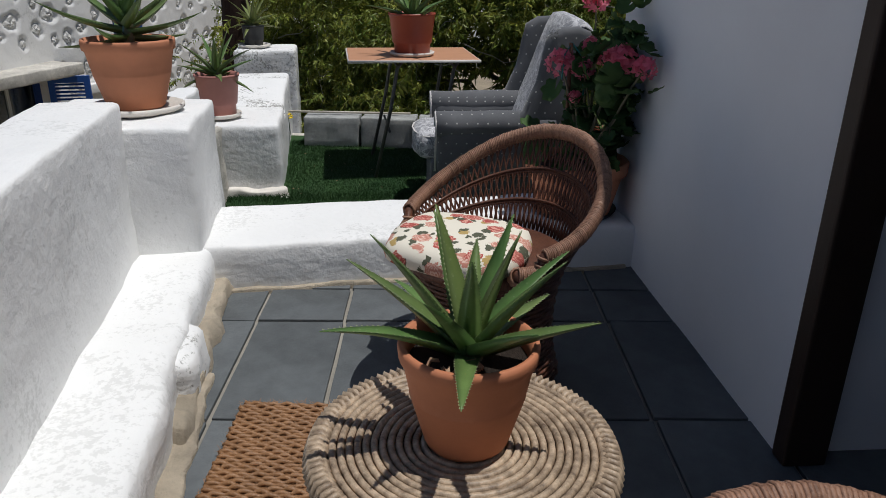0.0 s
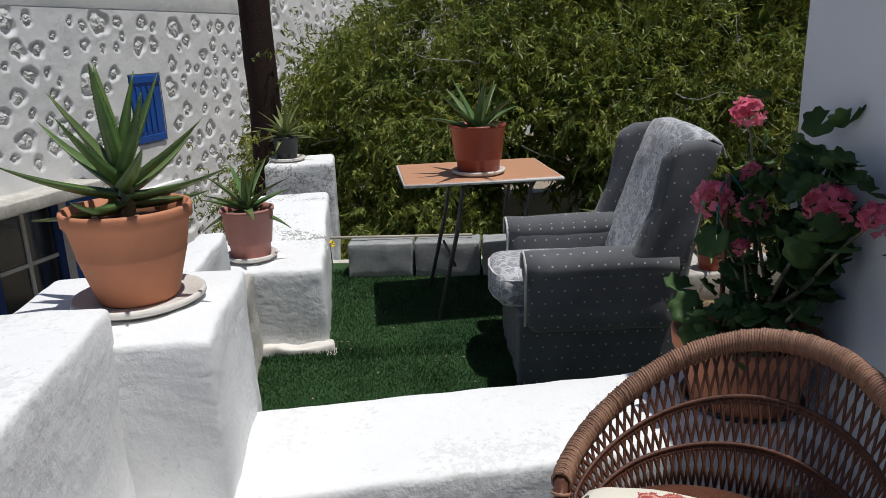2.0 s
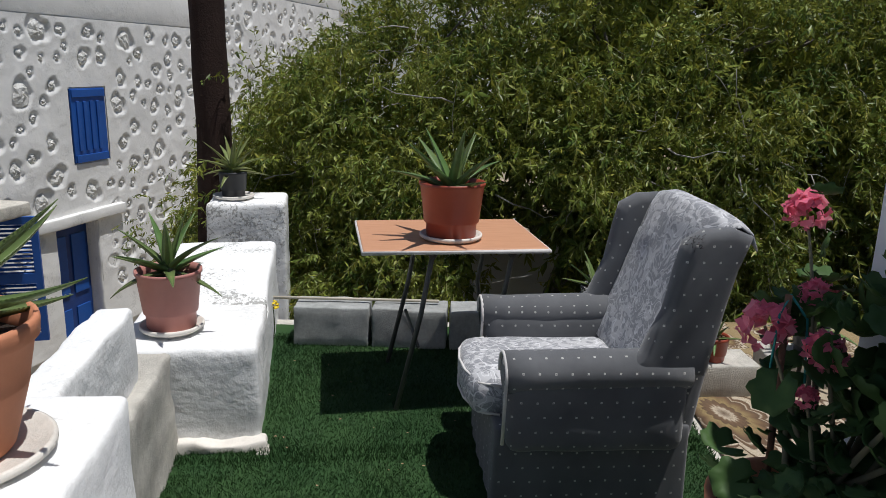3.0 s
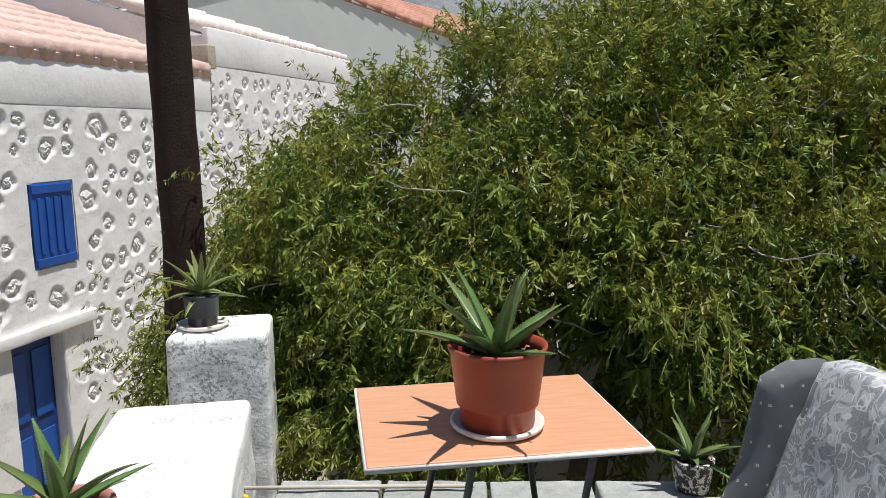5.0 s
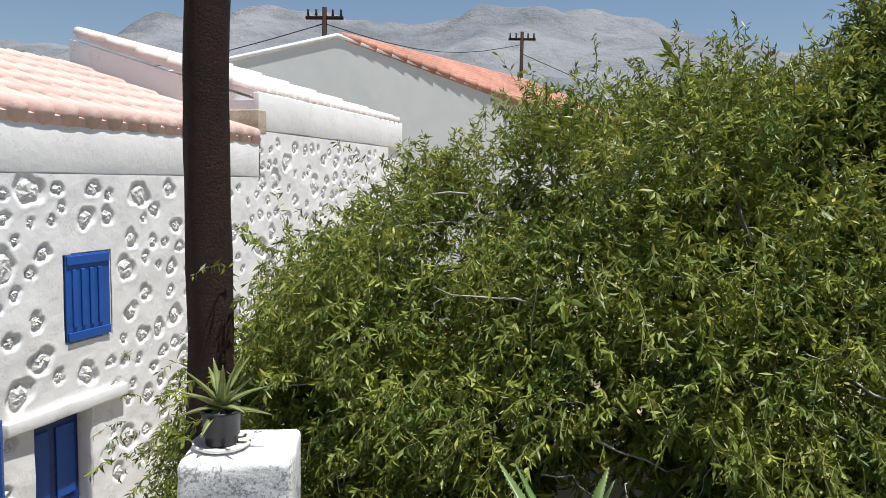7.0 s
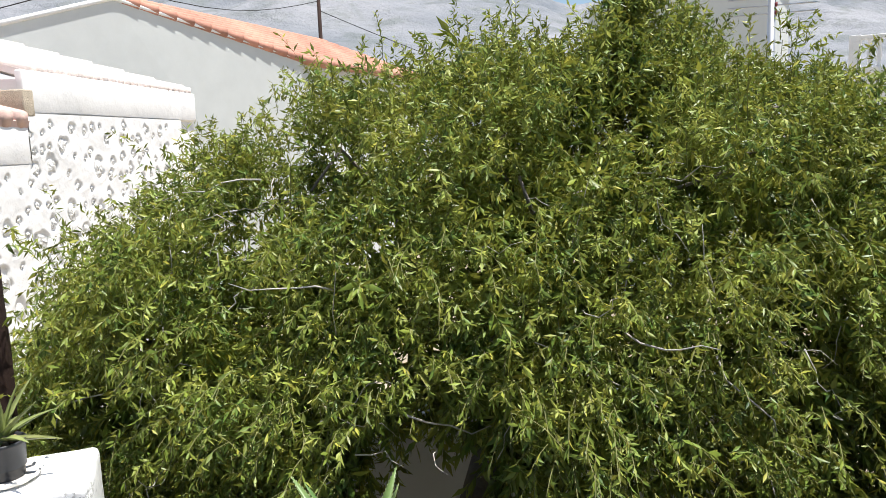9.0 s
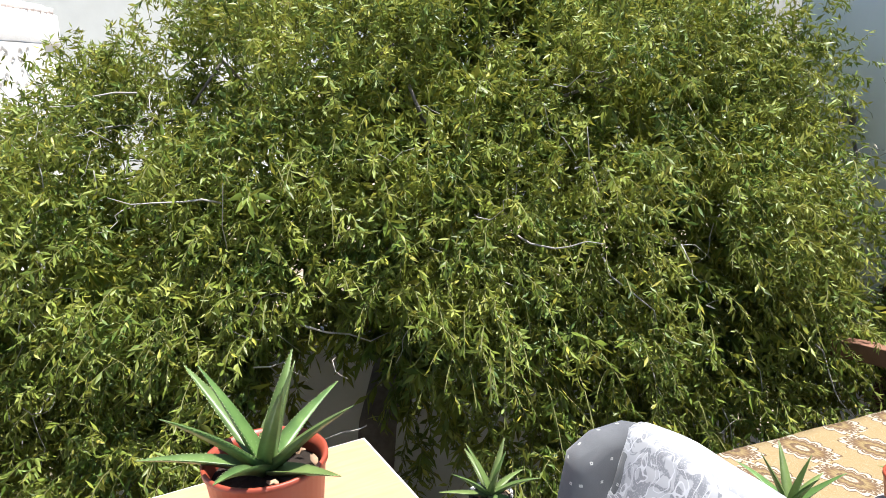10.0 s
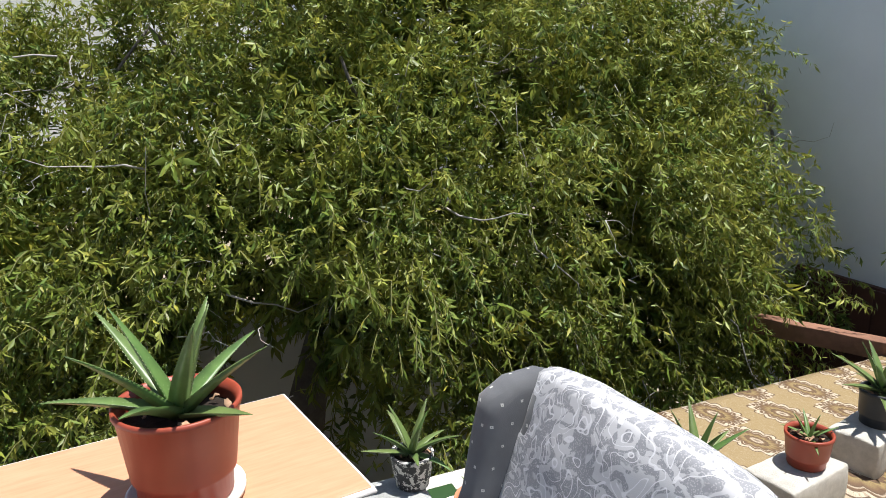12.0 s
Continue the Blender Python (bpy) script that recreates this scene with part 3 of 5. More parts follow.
h = (0.013 + 0.009 * g.random(N)) * (1 + 0.25 * patch) * np.where(seam < 0.05, 1.45, 1.0)
a = g.uniform(0, 2 * np.pi, N)
w = 0.0022 + 0.0012 * g.random(N)
lean = g.normal(0, 0.010, (N, 2))
z0 = LAWN - 0.01 + FALL * np.maximum(0.0, py - 2.4)
v0 = np.stack([px - w * np.cos(a), py - w * np.sin(a), z0], 1)
v1 = np.stack([px + w * np.cos(a), py + w * np.sin(a), z0], 1)
v2 = np.stack([px + lean[:, 0], py + lean[:, 1], z0 + h], 1)
verts = np.stack([v0, v1, v2], 1).reshape(-1, 3)
turf = new("turf_fibres", raw_mesh("turf_fibres", verts, np.arange(3 * N).reshape(-1, 3), TURF))
tagged(turf, "short dark green artificial turf fibres", "turf", "", "stuff")
bm = bmesh.new()
for i in range(70):
    x, y = g.uniform(-0.85, 0.8), g.uniform(2.15, 4.2)
    s = g.uniform(0.003, 0.008)
    vs = [bm.verts.new((x + s * math.cos(k * 1.57 + i), y + s * 0.6 * math.sin(k * 1.57 + i), LAWN + rise(y) + 0.013 + 0.003 * (k % 2))) for k in range(4)]
    bm.faces.new(vs)
tagged(part("leaf_litter", bm, DRY), "scattered dry leaf crumbs on the turf", "leaf litter", "", "stuff")

# ---- rugs ----
def rug(name, x0, x1, y0, y1, z, material, label, rz=0.0):
    bm = bmesh.new()
    nx, ny = int((x1 - x0) / 0.05), int((y1 - y0) / 0.05)
    lay = bm.loops.layers.uv.verify()
    grid = [[bm.verts.new((x0 + (x1 - x0) * i / nx, y0 + (y1 - y0) * j / ny, z + 0.006 * noise.noise((i * 0.2, j * 0.2, z)) + 0.004)) for j in range(ny + 1)] for i in range(nx + 1)]
    for i in range(nx):
        for j in range(ny):
            bm.faces.new((grid[i][j], grid[i + 1][j], grid[i + 1][j + 1], grid[i][j + 1]))
    sloped(bm)
    ret = bmesh.ops.extrude_face_region(bm, geom=bm.faces[:])
    for v in [e for e in ret["geom"] if isinstance(e, bmesh.types.BMVert)]:
        v.co.z += 0.008
    bmesh.ops.recalc_face_normals(bm, faces=bm.faces[:])
    for f in bm.faces:
        for l in f.loops:
            l[lay].uv = (l.vert.co.x - x0, l.vert.co.y - y0)
    return tagged(part(name, bm, material), label, "rug")


rug("rug", 0.96, 4.45, 2.35, 4.02, LAWN - 0.006, RUGL, "faded beige carpet with brown medallions lying on concrete")
rug("rug", 1.25, 4.50, 3.95, 4.575, LAWN + 0.006, RUGD, "worn brown scroll-patterned carpet along the terrace edge")


# ---- pots and succulents ----
def aloe_leaf(length, width, lift, curl, teeth=True):
    """A thick channelled leaf with toothed edges, growing along +x."""
    bm = bmesh.new()
    n = 9
    rows, edge = [], []
    ang, p = lift, Vector((0.0, 0, 0))
    for i in range(n + 1):
        t = i / n
        wd = 0.8 * width * (1 - t) ** 0.75 * (0.75 + 0.9 * t * (1 - t)) * 0.5 + 0.0008
        th = width * 0.22 * (1 - t) + 0.001
        nrm = Vector((-math.sin(ang), 0, math.cos(ang)))
        rows.append([bm.verts.new(p + Vector((0, -wd, 0)) + nrm * wd * 0.45), bm.verts.new(p + nrm * wd * 0.02),
                     bm.verts.new(p + Vector((0, wd, 0)) + nrm * wd * 0.45), bm.verts.new(p - nrm * th)])
        edge.append((p.copy(), wd, nrm))
        p = p + Vector((math.cos(ang), 0, math.sin(ang))) * (length / n)
        ang += curl / n
    for a, b in zip(rows, rows[1:]):
        for k in range(4):
            bm.faces.new((a[k], a[(k + 1) % 4], b[(k + 1) % 4], b[k]))
    bm.faces.new(rows[-1])
    bmesh.ops.recalc_face_normals(bm, faces=bm.faces[:])
    for f in bm.faces:
        f.material_index = 0
    if teeth:
        for (a, wa, na), (b, wb, nb) in zip(edge[:-1], edge[1:]):
            for s in (-1, 1):
                for k in range(3):
                    f0, f1 = k / 3, (k + 0.6) / 3
                    q0 = a.lerp(b, f0) + Vector((0, s * (wa + (wb - wa) * f0), 0)) + na * wa * 0.45
                    q1 = a.lerp(b, f1) + Vector((0, s * (wa + (wb - wa) * f1), 0)) + na * wa * 0.45
                    tip = (q0 + q1) / 2 + Vector((0.001, s * 0.0022, 0.0004))
                    fa = bm.faces.new([bm.verts.new(q) for q in (q0, q1, tip)])
                    fa.material_index = 1
    return bm


LEAVES = {}


def aloe(parent, z, size, count, spread, seed, mat=None, stem=0.0, base_tilt=0.0, droop=-0.5):
    """A rosette of leaves; the inner ones stand, the outer ones arch over."""
    rng = random.Random(seed)
    if stem:
        part("stem", tube([(0, 0, z - 0.02), (0.01, 0, z + stem * 0.5), (0, 0.005, z + stem)], [0.020, 0.017, 0.013], 8), STEM, parent)
    for i in range(count):
        t = i / max(1, count - 1)
        key = (round(size, 3), i % 5, int(t * 4), bool(mat), seed)
        if key not in LEAVES:
            ln = size * (0.72 + 0.35 * math.sin(math.pi * (0.25 + 0.6 * t))) * rng.uniform(0.9, 1.1)
            lift = 1.25 - t * (0.95 + spread)
            LEAVES[key] = mesh_of(aloe_leaf(ln, size * 0.27, lift, rng.uniform(droop, droop * 0.2) * (0.3 + 1.3 * t), size > 0.12), [mat or ALOE, TEETH])
        o = new("leaf", LEAVES[key])
        o.parent = parent
        zz = z + stem * (1 - 0.75 * t)
        o.matrix_basis = pose(0, 0, zz, 0, 0, i * 137.5 + rng.uniform(-14, 14)) @ pose(0.006 + 0.012 * t, 0, 0)


def pot_with_aloe(name, m, r_top, r_base, h, material, label, size, count, seed, style="clay", saucer=0.0, stem=0.0, mat=None, spread=0.25, group="potted succulents", droop=-0.5, saucer_mat=None):
    p = thing(name, m, label, "potted plant", group)
    z0 = 0.0
    if saucer:
        part("saucer", lathe([(0, 0), (saucer * 0.86, 0), (saucer, 0.012), (saucer, 0.024), (saucer * 0.95, 0.026), (saucer * 0.9, 0.013), (0, 0.012)], 40, None, 0.01), saucer_mat or SAUCER, p, "chalk-stained round saucer")
        z0 = 0.014
    wall = 0.008 if h > 0.12 else 0.005
    if style == "clay":
        rim = h * 0.17
        prof = [(0, z0), (r_base * 0.94, z0), (r_base, z0 + 0.008), (r_base + (r_top - r_base) * 0.55, z0 + h * 0.5), (r_base + (r_top - r_base) * 0.57, z0 + h * 0.515),
                (r_base + (r_top - r_base) * 0.56, z0 + h * 0.53), (r_top * 0.93, z0 + h - rim), (r_top * 0.985, z0 + h - rim + 0.006), (r_top, z0 + h - 0.008), (r_top * 0.985, z0 + h),
                (r_top * 0.985 - wall, z0 + h), (r_top * 0.91 - wall, z0 + h - rim), (r_top * 0.86, z0 + h * 0.80)]
    else:
        rim = 0.014
        prof = [(0, z0), (r_base * 0.97, z0), (r_base, z0 + 0.005), (r_base * 1.015, z0 + h * 0.24), (r_base * 1.10, z0 + h * 0.27), (r_base * 1.11, z0 + h * 0.30), (r_top * 0.96, z0 + h - rim * 1.2),
                (r_top, z0 + h - rim), (r_top, z0 + h), (r_top - wall, z0 + h), (r_top * 0.93 - wall, z0 + h - rim * 1.6), (r_top * 0.88, z0 + h * 0.80)]
    part("pot", lathe(prof, 44), material, p)
    bm = lathe([(0, z0 + h * 0.83), (r_top * 0.45, z0 + h * 0.835), (r_top * 0.90, z0 + h * 0.805)], 28)
    for v in bm.verts:
        v.co += noise.noise_vector(v.co * 40 + Vector((seed, 0, 0))) * 0.006
    part("soil", bm, SOIL, p)
    rng = random.Random(seed + 50)
    for i in range(9 if r_top > 0.08 else 5):
        a, r = rng.uniform(0, 6.28), rng.uniform(0.35, 0.78) * r_top
        ln = rng.uniform(0.02, 0.05) * (1 if r_top > 0.08 else 0.6)
        bm = bmesh.new()
        row = [[bm.verts.new((ln * (k / 3 - 0.5), s * ln * 0.22 * math.sin(0.4 + 2.3 * k / 3), 0.006 * math.sin(2 * k) + 0.004 * s * s)) for s in (-1, 0, 1)] for k in range(4)]
        for u, v in zip(row, row[1:]):
            for k in range(2):
                bm.faces.new((u[k], v[k], v[k + 1], u[k + 1]))
        ret = bmesh.ops.extrude_face_region(bm, geom=bm.faces[:])
        for v in [e for e in ret["geom"] if isinstance(e, bmesh.types.BMVert)]:
            v.co.z += 0.0012
        part("dry_leaf", bm, DRY, p, "", True, pose(r * math.cos(a), r * math.sin(a), z0 + h * 0.84 + 0.012, rng.uniform(-25, 25), rng.uniform(-25, 25), rng.uniform(0, 360)))
    aloe(p, z0 + h * 0.83, size, count, spread, seed, mat, stem, 0, droop)
    return p


# ---- patio ----
TC = (0.080, 0.070)
t = thing("round_wicker_table", pose(*TC, 0) @ Matrix.Diagonal((0.95, 0.95, 1, 1)), "round coiled-rush table with a wrapped rim on slate", "table")
for k in range(17):
    r = 0.010 + k * 0.0138
    bm = tube([(r * math.cos(a), r * math.sin(a), 0.443) for a in np.linspace(0, 2 * np.pi, 10 + 3 * k, endpoint=False)], 0.0067, 6, None, True)
    part("coil", bm, COIL, t)
part("tabletop", lathe([(0, 0.420), (0.238, 0.420), (0.238, 0.440), (0, 0.440)], 40), CANE, t)
bm = bmesh.new()
for k in range(110):
    a = 2 * math.pi * k / 110
    c, s = math.cos(a), math.sin(a)
    tube([((0.242 + 0.018 * math.cos(b)) * c, (0.242 + 0.018 * math.cos(b)) * s, 0.432 + 0.018 * math.sin(b)) for b in np.linspace(0, 2 * np.pi, 7, endpoint=False)], 0.0069, 4, bm, True)
part("rim_binding", bm, COIL, t, "pale cane wrapped round the rim")
for k in range(26):
    bm = bmesh.new()
    zz = 0.015 + k * 0.0158
    r = 0.150 + 0.075 * abs(k / 25 - 0.45) ** 1.3 * 2
    tube([(r * (1 + 0.012 * (-1) ** j) * math.cos(a), r * (1 + 0.012 * (-1) ** j) * math.sin(a), zz) for j, a in enumerate(np.linspace(0, 2 * np.pi, 36, endpoint=False))], 0.0078, 5, bm, True)
    part("weave_ring", bm, CANE, t)

pot_with_aloe("potted_aloe", pose(TC[0] + 0.005, TC[1] + 0.005, 0.4505), 0.108, 0.068, 0.175, TERRA, "terracotta pot with a green toothed aloe on the wicker table", 0.205, 17, 3, "clay", 0, 0.03, None, 0.05, "potted succulents", -0.35)

# coir doormat
mat = thing("doormat", pose(-0.28, 0.56, 0.0, 0, 0, -2), "rough brown coir doormat on slate tiles", "doormat")
part("backing", rbox(-0.215, 0.215, -0.30, 0.27, 0.001, 0.012, 0.005, 0.03, 0.002), COIR, mat)
rng = random.Random(2)
for k in range(46):
    bm = bmesh.new()
    y = -0.295 + k * 0.0122
    tube([(x, y + 0.003 * math.sin(x * 60 + k * 2.4) + rng.uniform(-0.002, 0.002), 0.0135 + 0.0035 * math.sin(x * 150 + (k % 2) * math.pi) + rng.uniform(0, 0.002)) for x in np.linspace(-0.214 + rng.uniform(-0.006, 0.004), 0.214 + rng.uniform(-0.004, 0.006), 44)], 0.0066, 5, bm)
    part("cord", bm, COIR, mat)
bm = bmesh.new()
for k in range(5000):
    x, y = rng.uniform(-0.22, 0.22), rng.uniform(-0.305, 0.275)
    a = rng.uniform(0, 6.28)
    d = Vector((math.cos(a), math.sin(a), rng.uniform(0.1, 0.8))) * rng.uniform(0.006, 0.015)
    q = Vector((x, y, 0.013))
    s = Vector((-math.sin(a), math.cos(a), 0)) * 0.0011
    bm.faces.new([bm.verts.new(u) for u in (q - s, q + s, q + d)])
part("loose_fibres", bm, COIR, mat)


def rose_cushion(r, th):
    bm = bmesh.new()
    lay = bm.loops.layers.uv.verify()
    n, rings = 44, []
    for rr, z in ((0.0, th), (0.35, th * 0.99), (0.65, th * 0.95), (0.85, th * 0.86), (0.95, th * 0.70), (1.0, th * 0.45), (0.97, th * 0.2), (0.88, th * 0.04), (0.0, 0.0)):
        if rr == 0:
            rings.append([bm.verts.new((0, 0, z))])
            continue
        ring = []
        for k in range(n):
            a = 2 * math.pi * k / n
            sq = 1 / max(abs(math.cos(a)), abs(math.sin(a))) ** 0.45
            ring.append(bm.verts.new((r * rr * sq * math.cos(a), r * rr * sq * math.sin(a), z + 0.004 * noise.noise((a * 2, rr * 4, 1)))))
        rings.append(ring)
    for a, b in zip(rings, rings[1:]):
        for k in range(n):
            j = (k + 1) % n
            if len(a) == 1:
                bm.faces.new((a[0], b[k], b[j]))
            elif len(b) == 1:
                bm.faces.new((a[j], a[k], b[0]))
            else:
                bm.faces.new((a[k], b[k], b[j], a[j]))
    bmesh.ops.recalc_face_normals(bm, faces=bm.faces[:])
    for f in bm.faces:
        for l in f.loops:
            c = l.vert.co
            l[lay].uv = (c.x * (1 + 0.5 * (th - c.z)), c.y + (c.z - th) * 0.8)
    return bm


def wicker_chair(m, label):
    """A barrel chair in dark cane; it opens towards -y, its back stands at +y."""
    c = thing("wicker_chair", m, label, "chair", "wicker chairs on the patio")
    half = radians(127)

    def rim_z(a):
        u = abs(a) / half
        return 0.40 + 0.225 * (0.5 + 0.5 * math.cos(min(1.0, u) * math.pi)) + (0.04 if u < 0.9 else 0.0)

    def shell(a, f):
        z = 0.36 + (rim_z(a) - 0.36) * f
        r = 0.255 + 0.095 * f * (0.55 + 0.45 * math.cos(a / 2))
        return Vector((r * math.sin(a), r * math.cos(a), z))

    bm = bmesh.new()
    n = 66
    for k in range(n + 1):                      # slanting strands, both ways
        a0 = -half + 2 * half * k / n
        for s in (-1, 1):
            pts = [shell(max(-half, min(half, a0 + s * 0.20 * (f - 0.5))), f) * (1 + 0.004 * s) for f in np.linspace(0, 1, 9)]
            pts = [Vector((p.x, p.y, p.z)) for p in pts]
            tube(pts, 0.0038, 4, bm)
    part("back_lattice", bm, CANE, c, "open lattice of crossed dark cane strands")
    for f in (0.30, 0.62):
        bm = bmesh.new()
        for dz in (-0.006, 0.004):
            tube([shell(a, f) + Vector((0, 0, dz)) for a in np.linspace(-half, half, 50)], 0.0052, 5, bm)
        part("band", bm, CANE, c)
    bm = bmesh.new()
    cen = [shell(a, 1.0) for a in np.linspace(-half, half, 130)]
    for side in (-1, 1):
        e = shell(side * half, 1.0)
        low = shell(side * half, 0.0)
        cen = cen + [e.lerp(low, q) for q in np.linspace(0.08, 0.9, 14)] if side == 1 else [e.lerp(low, q) for q in np.linspace(0.9, 0.08, 14)] + cen
    tube(cen, 0.017, 8, bm)
    part("rim_core", bm, CANE, c)
    bm = bmesh.new()
    rg = random.Random(7)
    for i in range(0, len(cen) - 1):            # wrapped binding
        p, q = cen[i], cen[i + 1]
        for h in (0.0, 0.5):
            o = p.lerp(q, h)
            tdir = (q - p).normalized()
            s1 = tdir.orthogonal().normalized()
            s2 = tdir.cross(s1)
            rr = 0.0205 + rg.uniform(-0.0012, 0.0012)
            tube([o + (s1 * math.cos(b) + s2 * math.sin(b)) * rr for b in np.linspace(0, 2 * np.pi, 9, endpoint=False)], 0.0042, 4, bm, True)
    part("rim_binding", bm, RIMCANE, c, "worn reddish cane binding round the rim")
    for k in range(24):                         # woven drum under the seat
        bm = bmesh.new()
        zz = 0.012 + k * 0.0145
        r = 0.235 + 0.03 * abs(k / 23 - 0.5) ** 2 * 4
        tube([(r * (1 + 0.011 * (-1) ** (j + k)) * math.sin(a), r * (1 + 0.011 * (-1) ** (j + k)) * math.cos(a), zz) for j, a in enumerate(np.linspace(0, 2 * np.pi, 48, endpoint=False))], 0.0066, 5, bm, True)
        for v in bm.verts:
            v.co.y -= 0.05
        part("weave_ring", bm, CANE, c)
    bm = lathe([(0, 0.345), (0.268, 0.345), (0.275, 0.355), (0.275, 0.372), (0.262, 0.380), (0, 0.378)], 44)
    for v in bm.verts:
        v.co.y -= 0.05
    part("seat", bm, CANE, c)
    return c


chair = wicker_chair(pose(0.21, 1.095, 0, 0, 0, -46) @ Matrix.Scale(0.84, 4, (1, 0, 0)) @ Matrix.Scale(0.84, 4, (0, 1, 0)), "dark brown barrel-backed wicker chair on slate patio")
cu = part("seat_cushion", rose_cushion(0.194, 0.085), FLORAL, None, "", True, pose(0.10, 0.995, 0.381, -2, 2, -20))
tagged(cu, "cream cushion printed with pink roses on the wicker chair", "cushion")
chair2 = copy_thing(chair, pose(0.39, -0.62, 0, 0, 0, 0))
cu2 = copy_thing(cu, pose(0.39, -0.68, 0.381, 0, 0, 15))

# geranium
gp = thing("potted_geranium", pose(0.605, 2.03, 0.175), "terracotta pot with a leggy pink-flowering geranium on the ledge", "potted plant")
part("pot", lathe([(0, 0), (0.145, 0), (0.15, 0.01), (0.187, 0.16), (0.187, 0.166), (0.205, 0.172), (0.21, 0.215), (0.204, 0.222), (0.192, 0.22), (0.185, 0.17), (0.175, 0.17)], 48), TERRA2, gp)
part("soil", lathe([(0, 0.178), (0.19, 0.17)], 24), SOIL, gp)
part("saucer", lathe([(0, -0.0), (0.16, 0.0), (0.175, 0.02), (0.168, 0.02), (0.155, 0.004), (0, 0.004)], 40), BLACKPOT, gp)
rng = random.Random(11)


def geranium_leaf(s, fold):
    bm = bmesh.new()
    c0 = bm.verts.new((0, 0, -s * 0.12))
    ring1, ring = [], []
    n = 22
    for k in range(n):
        a = 0.22 + (2 * math.pi - 0.44) * k / (n - 1)
        r = s * (1 + 0.10 * math.cos(a * 7) + 0.03 * math.cos(a * 21))
        ring1.append(bm.verts.new((0.55 * r * math.cos(a), 0.55 * r * math.sin(a), 0.0)))
        ring.append(bm.verts.new((r * math.cos(a), r * math.sin(a), s * (0.10 * math.cos(a * 7) + fold * abs(math.sin(a))))))
    for k in range(n - 1):
        bm.faces.new((c0, ring1[k], ring1[k + 1]))
        bm.faces.new((ring1[k], ring[k], ring[k + 1], ring1[k + 1]))
    ret = bmesh.ops.extrude_face_region(bm, geom=bm.faces[:])
    for v in [e for e in ret["geom"] if isinstance(e, bmesh.types.BMVert)]:
        v.co.z += 0.0009
    return bm


GER = [mesh_of(geranium_leaf(s, f), GERLEAF) for s, f in ((0.036, 0.25), (0.044, 0.4), (0.03, 0.1), (0.05, 0.3))]
bm = bmesh.new()
pr = random.Random(4)
for k in range(80):
    v = Vector((pr.gauss(0, 1), pr.gauss(0, 1), pr.gauss(0.25, 1))).normalized()
    s1 = v.orthogonal().normalized()
    s1 = (Matrix.Rotation(pr.uniform(0, 6.28), 3, v) @ s1)
    s2 = v.cross(s1)
    o = v * pr.uniform(0.026, 0.036)
    s = pr.uniform(0.009, 0.014)
    bm.faces.new([bm.verts.new(q) for q in (o - s1 * s * 0.4 - v * 0.006, o + s1 * s - s2 * s * 0.5, o + s1 * s * 1.2 + v * 0.006, o + s1 * s + s2 * s * 0.6, o - s1 * s * 0.3 + s2 * s)])
BLOOM = mesh_of(bm, PETAL)
blooms = [((0.70, 2.38, 0.985), 1.2), ((0.535, 2.18, 0.755), 1.35), ((0.602, 2.04, 0.75), 1.0), ((0.72, 2.30, 0.775), 1.1), ((0.684, 1.785, 0.815), 1.35), ((0.745, 1.68, 0.805), 0.95), ((0.58, 2.05, 0.64), 0.6), ((0.66, 2.22, 0.82), 0.8)]
stems = []
for (bx, by, bz), s in blooms:
    q = Vector((bx, by, bz)) - gp.matrix_basis.translation
    base = Vector((rng.uniform(-0.08, 0.08), rng.uniform(-0.08, 0.08), 0.17))
    mid = base.lerp(q, 0.55) + Vector((rng.uniform(-0.04, 0.04), rng.uniform(-0.05, 0.05), -0.03))
    pts = [base, base.lerp(mid, 0.5) + Vector((0.015, -0.01, 0.0)), mid, mid.lerp(q, 0.6) + Vector((0, 0, 0.012)), q]
    stems.append(pts)
    part("stem", tube(pts, [0.009, 0.008, 0.0065, 0.004, 0.003], 7), STEM, gp)
    f = new("flower_head", BLOOM)
    f.parent, f.matrix_basis = gp, Matrix.LocRotScale(q, Euler((rng.uniform(-0.5, 0.5), rng.uniform(-0.5, 0.5), rng.uniform(0, 6))), (1.2 * s, 1.2 * s, 1.15 * s))
for extra in range(5):
    a = rng.uniform(0, 6.28)
    base = Vector((0.05 * math.cos(a), 0.05 * math.sin(a), 0.17))
    q = Vector((min(0.16, 0.2 * math.cos(a)), 0.2 * math.sin(a) - 0.05, rng.uniform(0.3, 0.6)))
    pts = [base, base.lerp(q, 0.4) + Vector((0.02, 0.02, 0)), base.lerp(q, 0.75), q]
    stems.append(pts)
    part("stem", tube(pts, [0.009, 0.008, 0.006, 0.003], 7), STEM, gp)
for k in range(190):
    st = stems[k % len(stems)]
    i = rng.randrange(1, len(st) - 1)
    q = st[i].lerp(st[i + 1], rng.random()) + Vector((rng.gauss(0, 0.05), rng.gauss(0, 0.05), rng.gauss(0.0, 0.045)))
    if k % 7 == 0:
        q = Vector((rng.uniform(-0.2, 0.02), rng.uniform(-0.2, 0.1), rng.uniform(0.20, 0.36)))
    if k % 4 == 1:
        q = Vector((rng.gauss(0.13, 0.045), rng.gauss(-0.06, 0.11), rng.gauss(0.62, 0.09)))
    q.x = min(q.x, WX - 0.605 - 0.045)
    q.z = max(q.z, 0.19)
    o = new("leaf", GER[k % 4])
    o.parent, o.matrix_basis = gp, Matrix.LocRotScale(q, Euler((rng.gauss(0.55, 0.5), rng.gauss(-0.3, 0.5), rng.uniform(0, 6.28))), None)
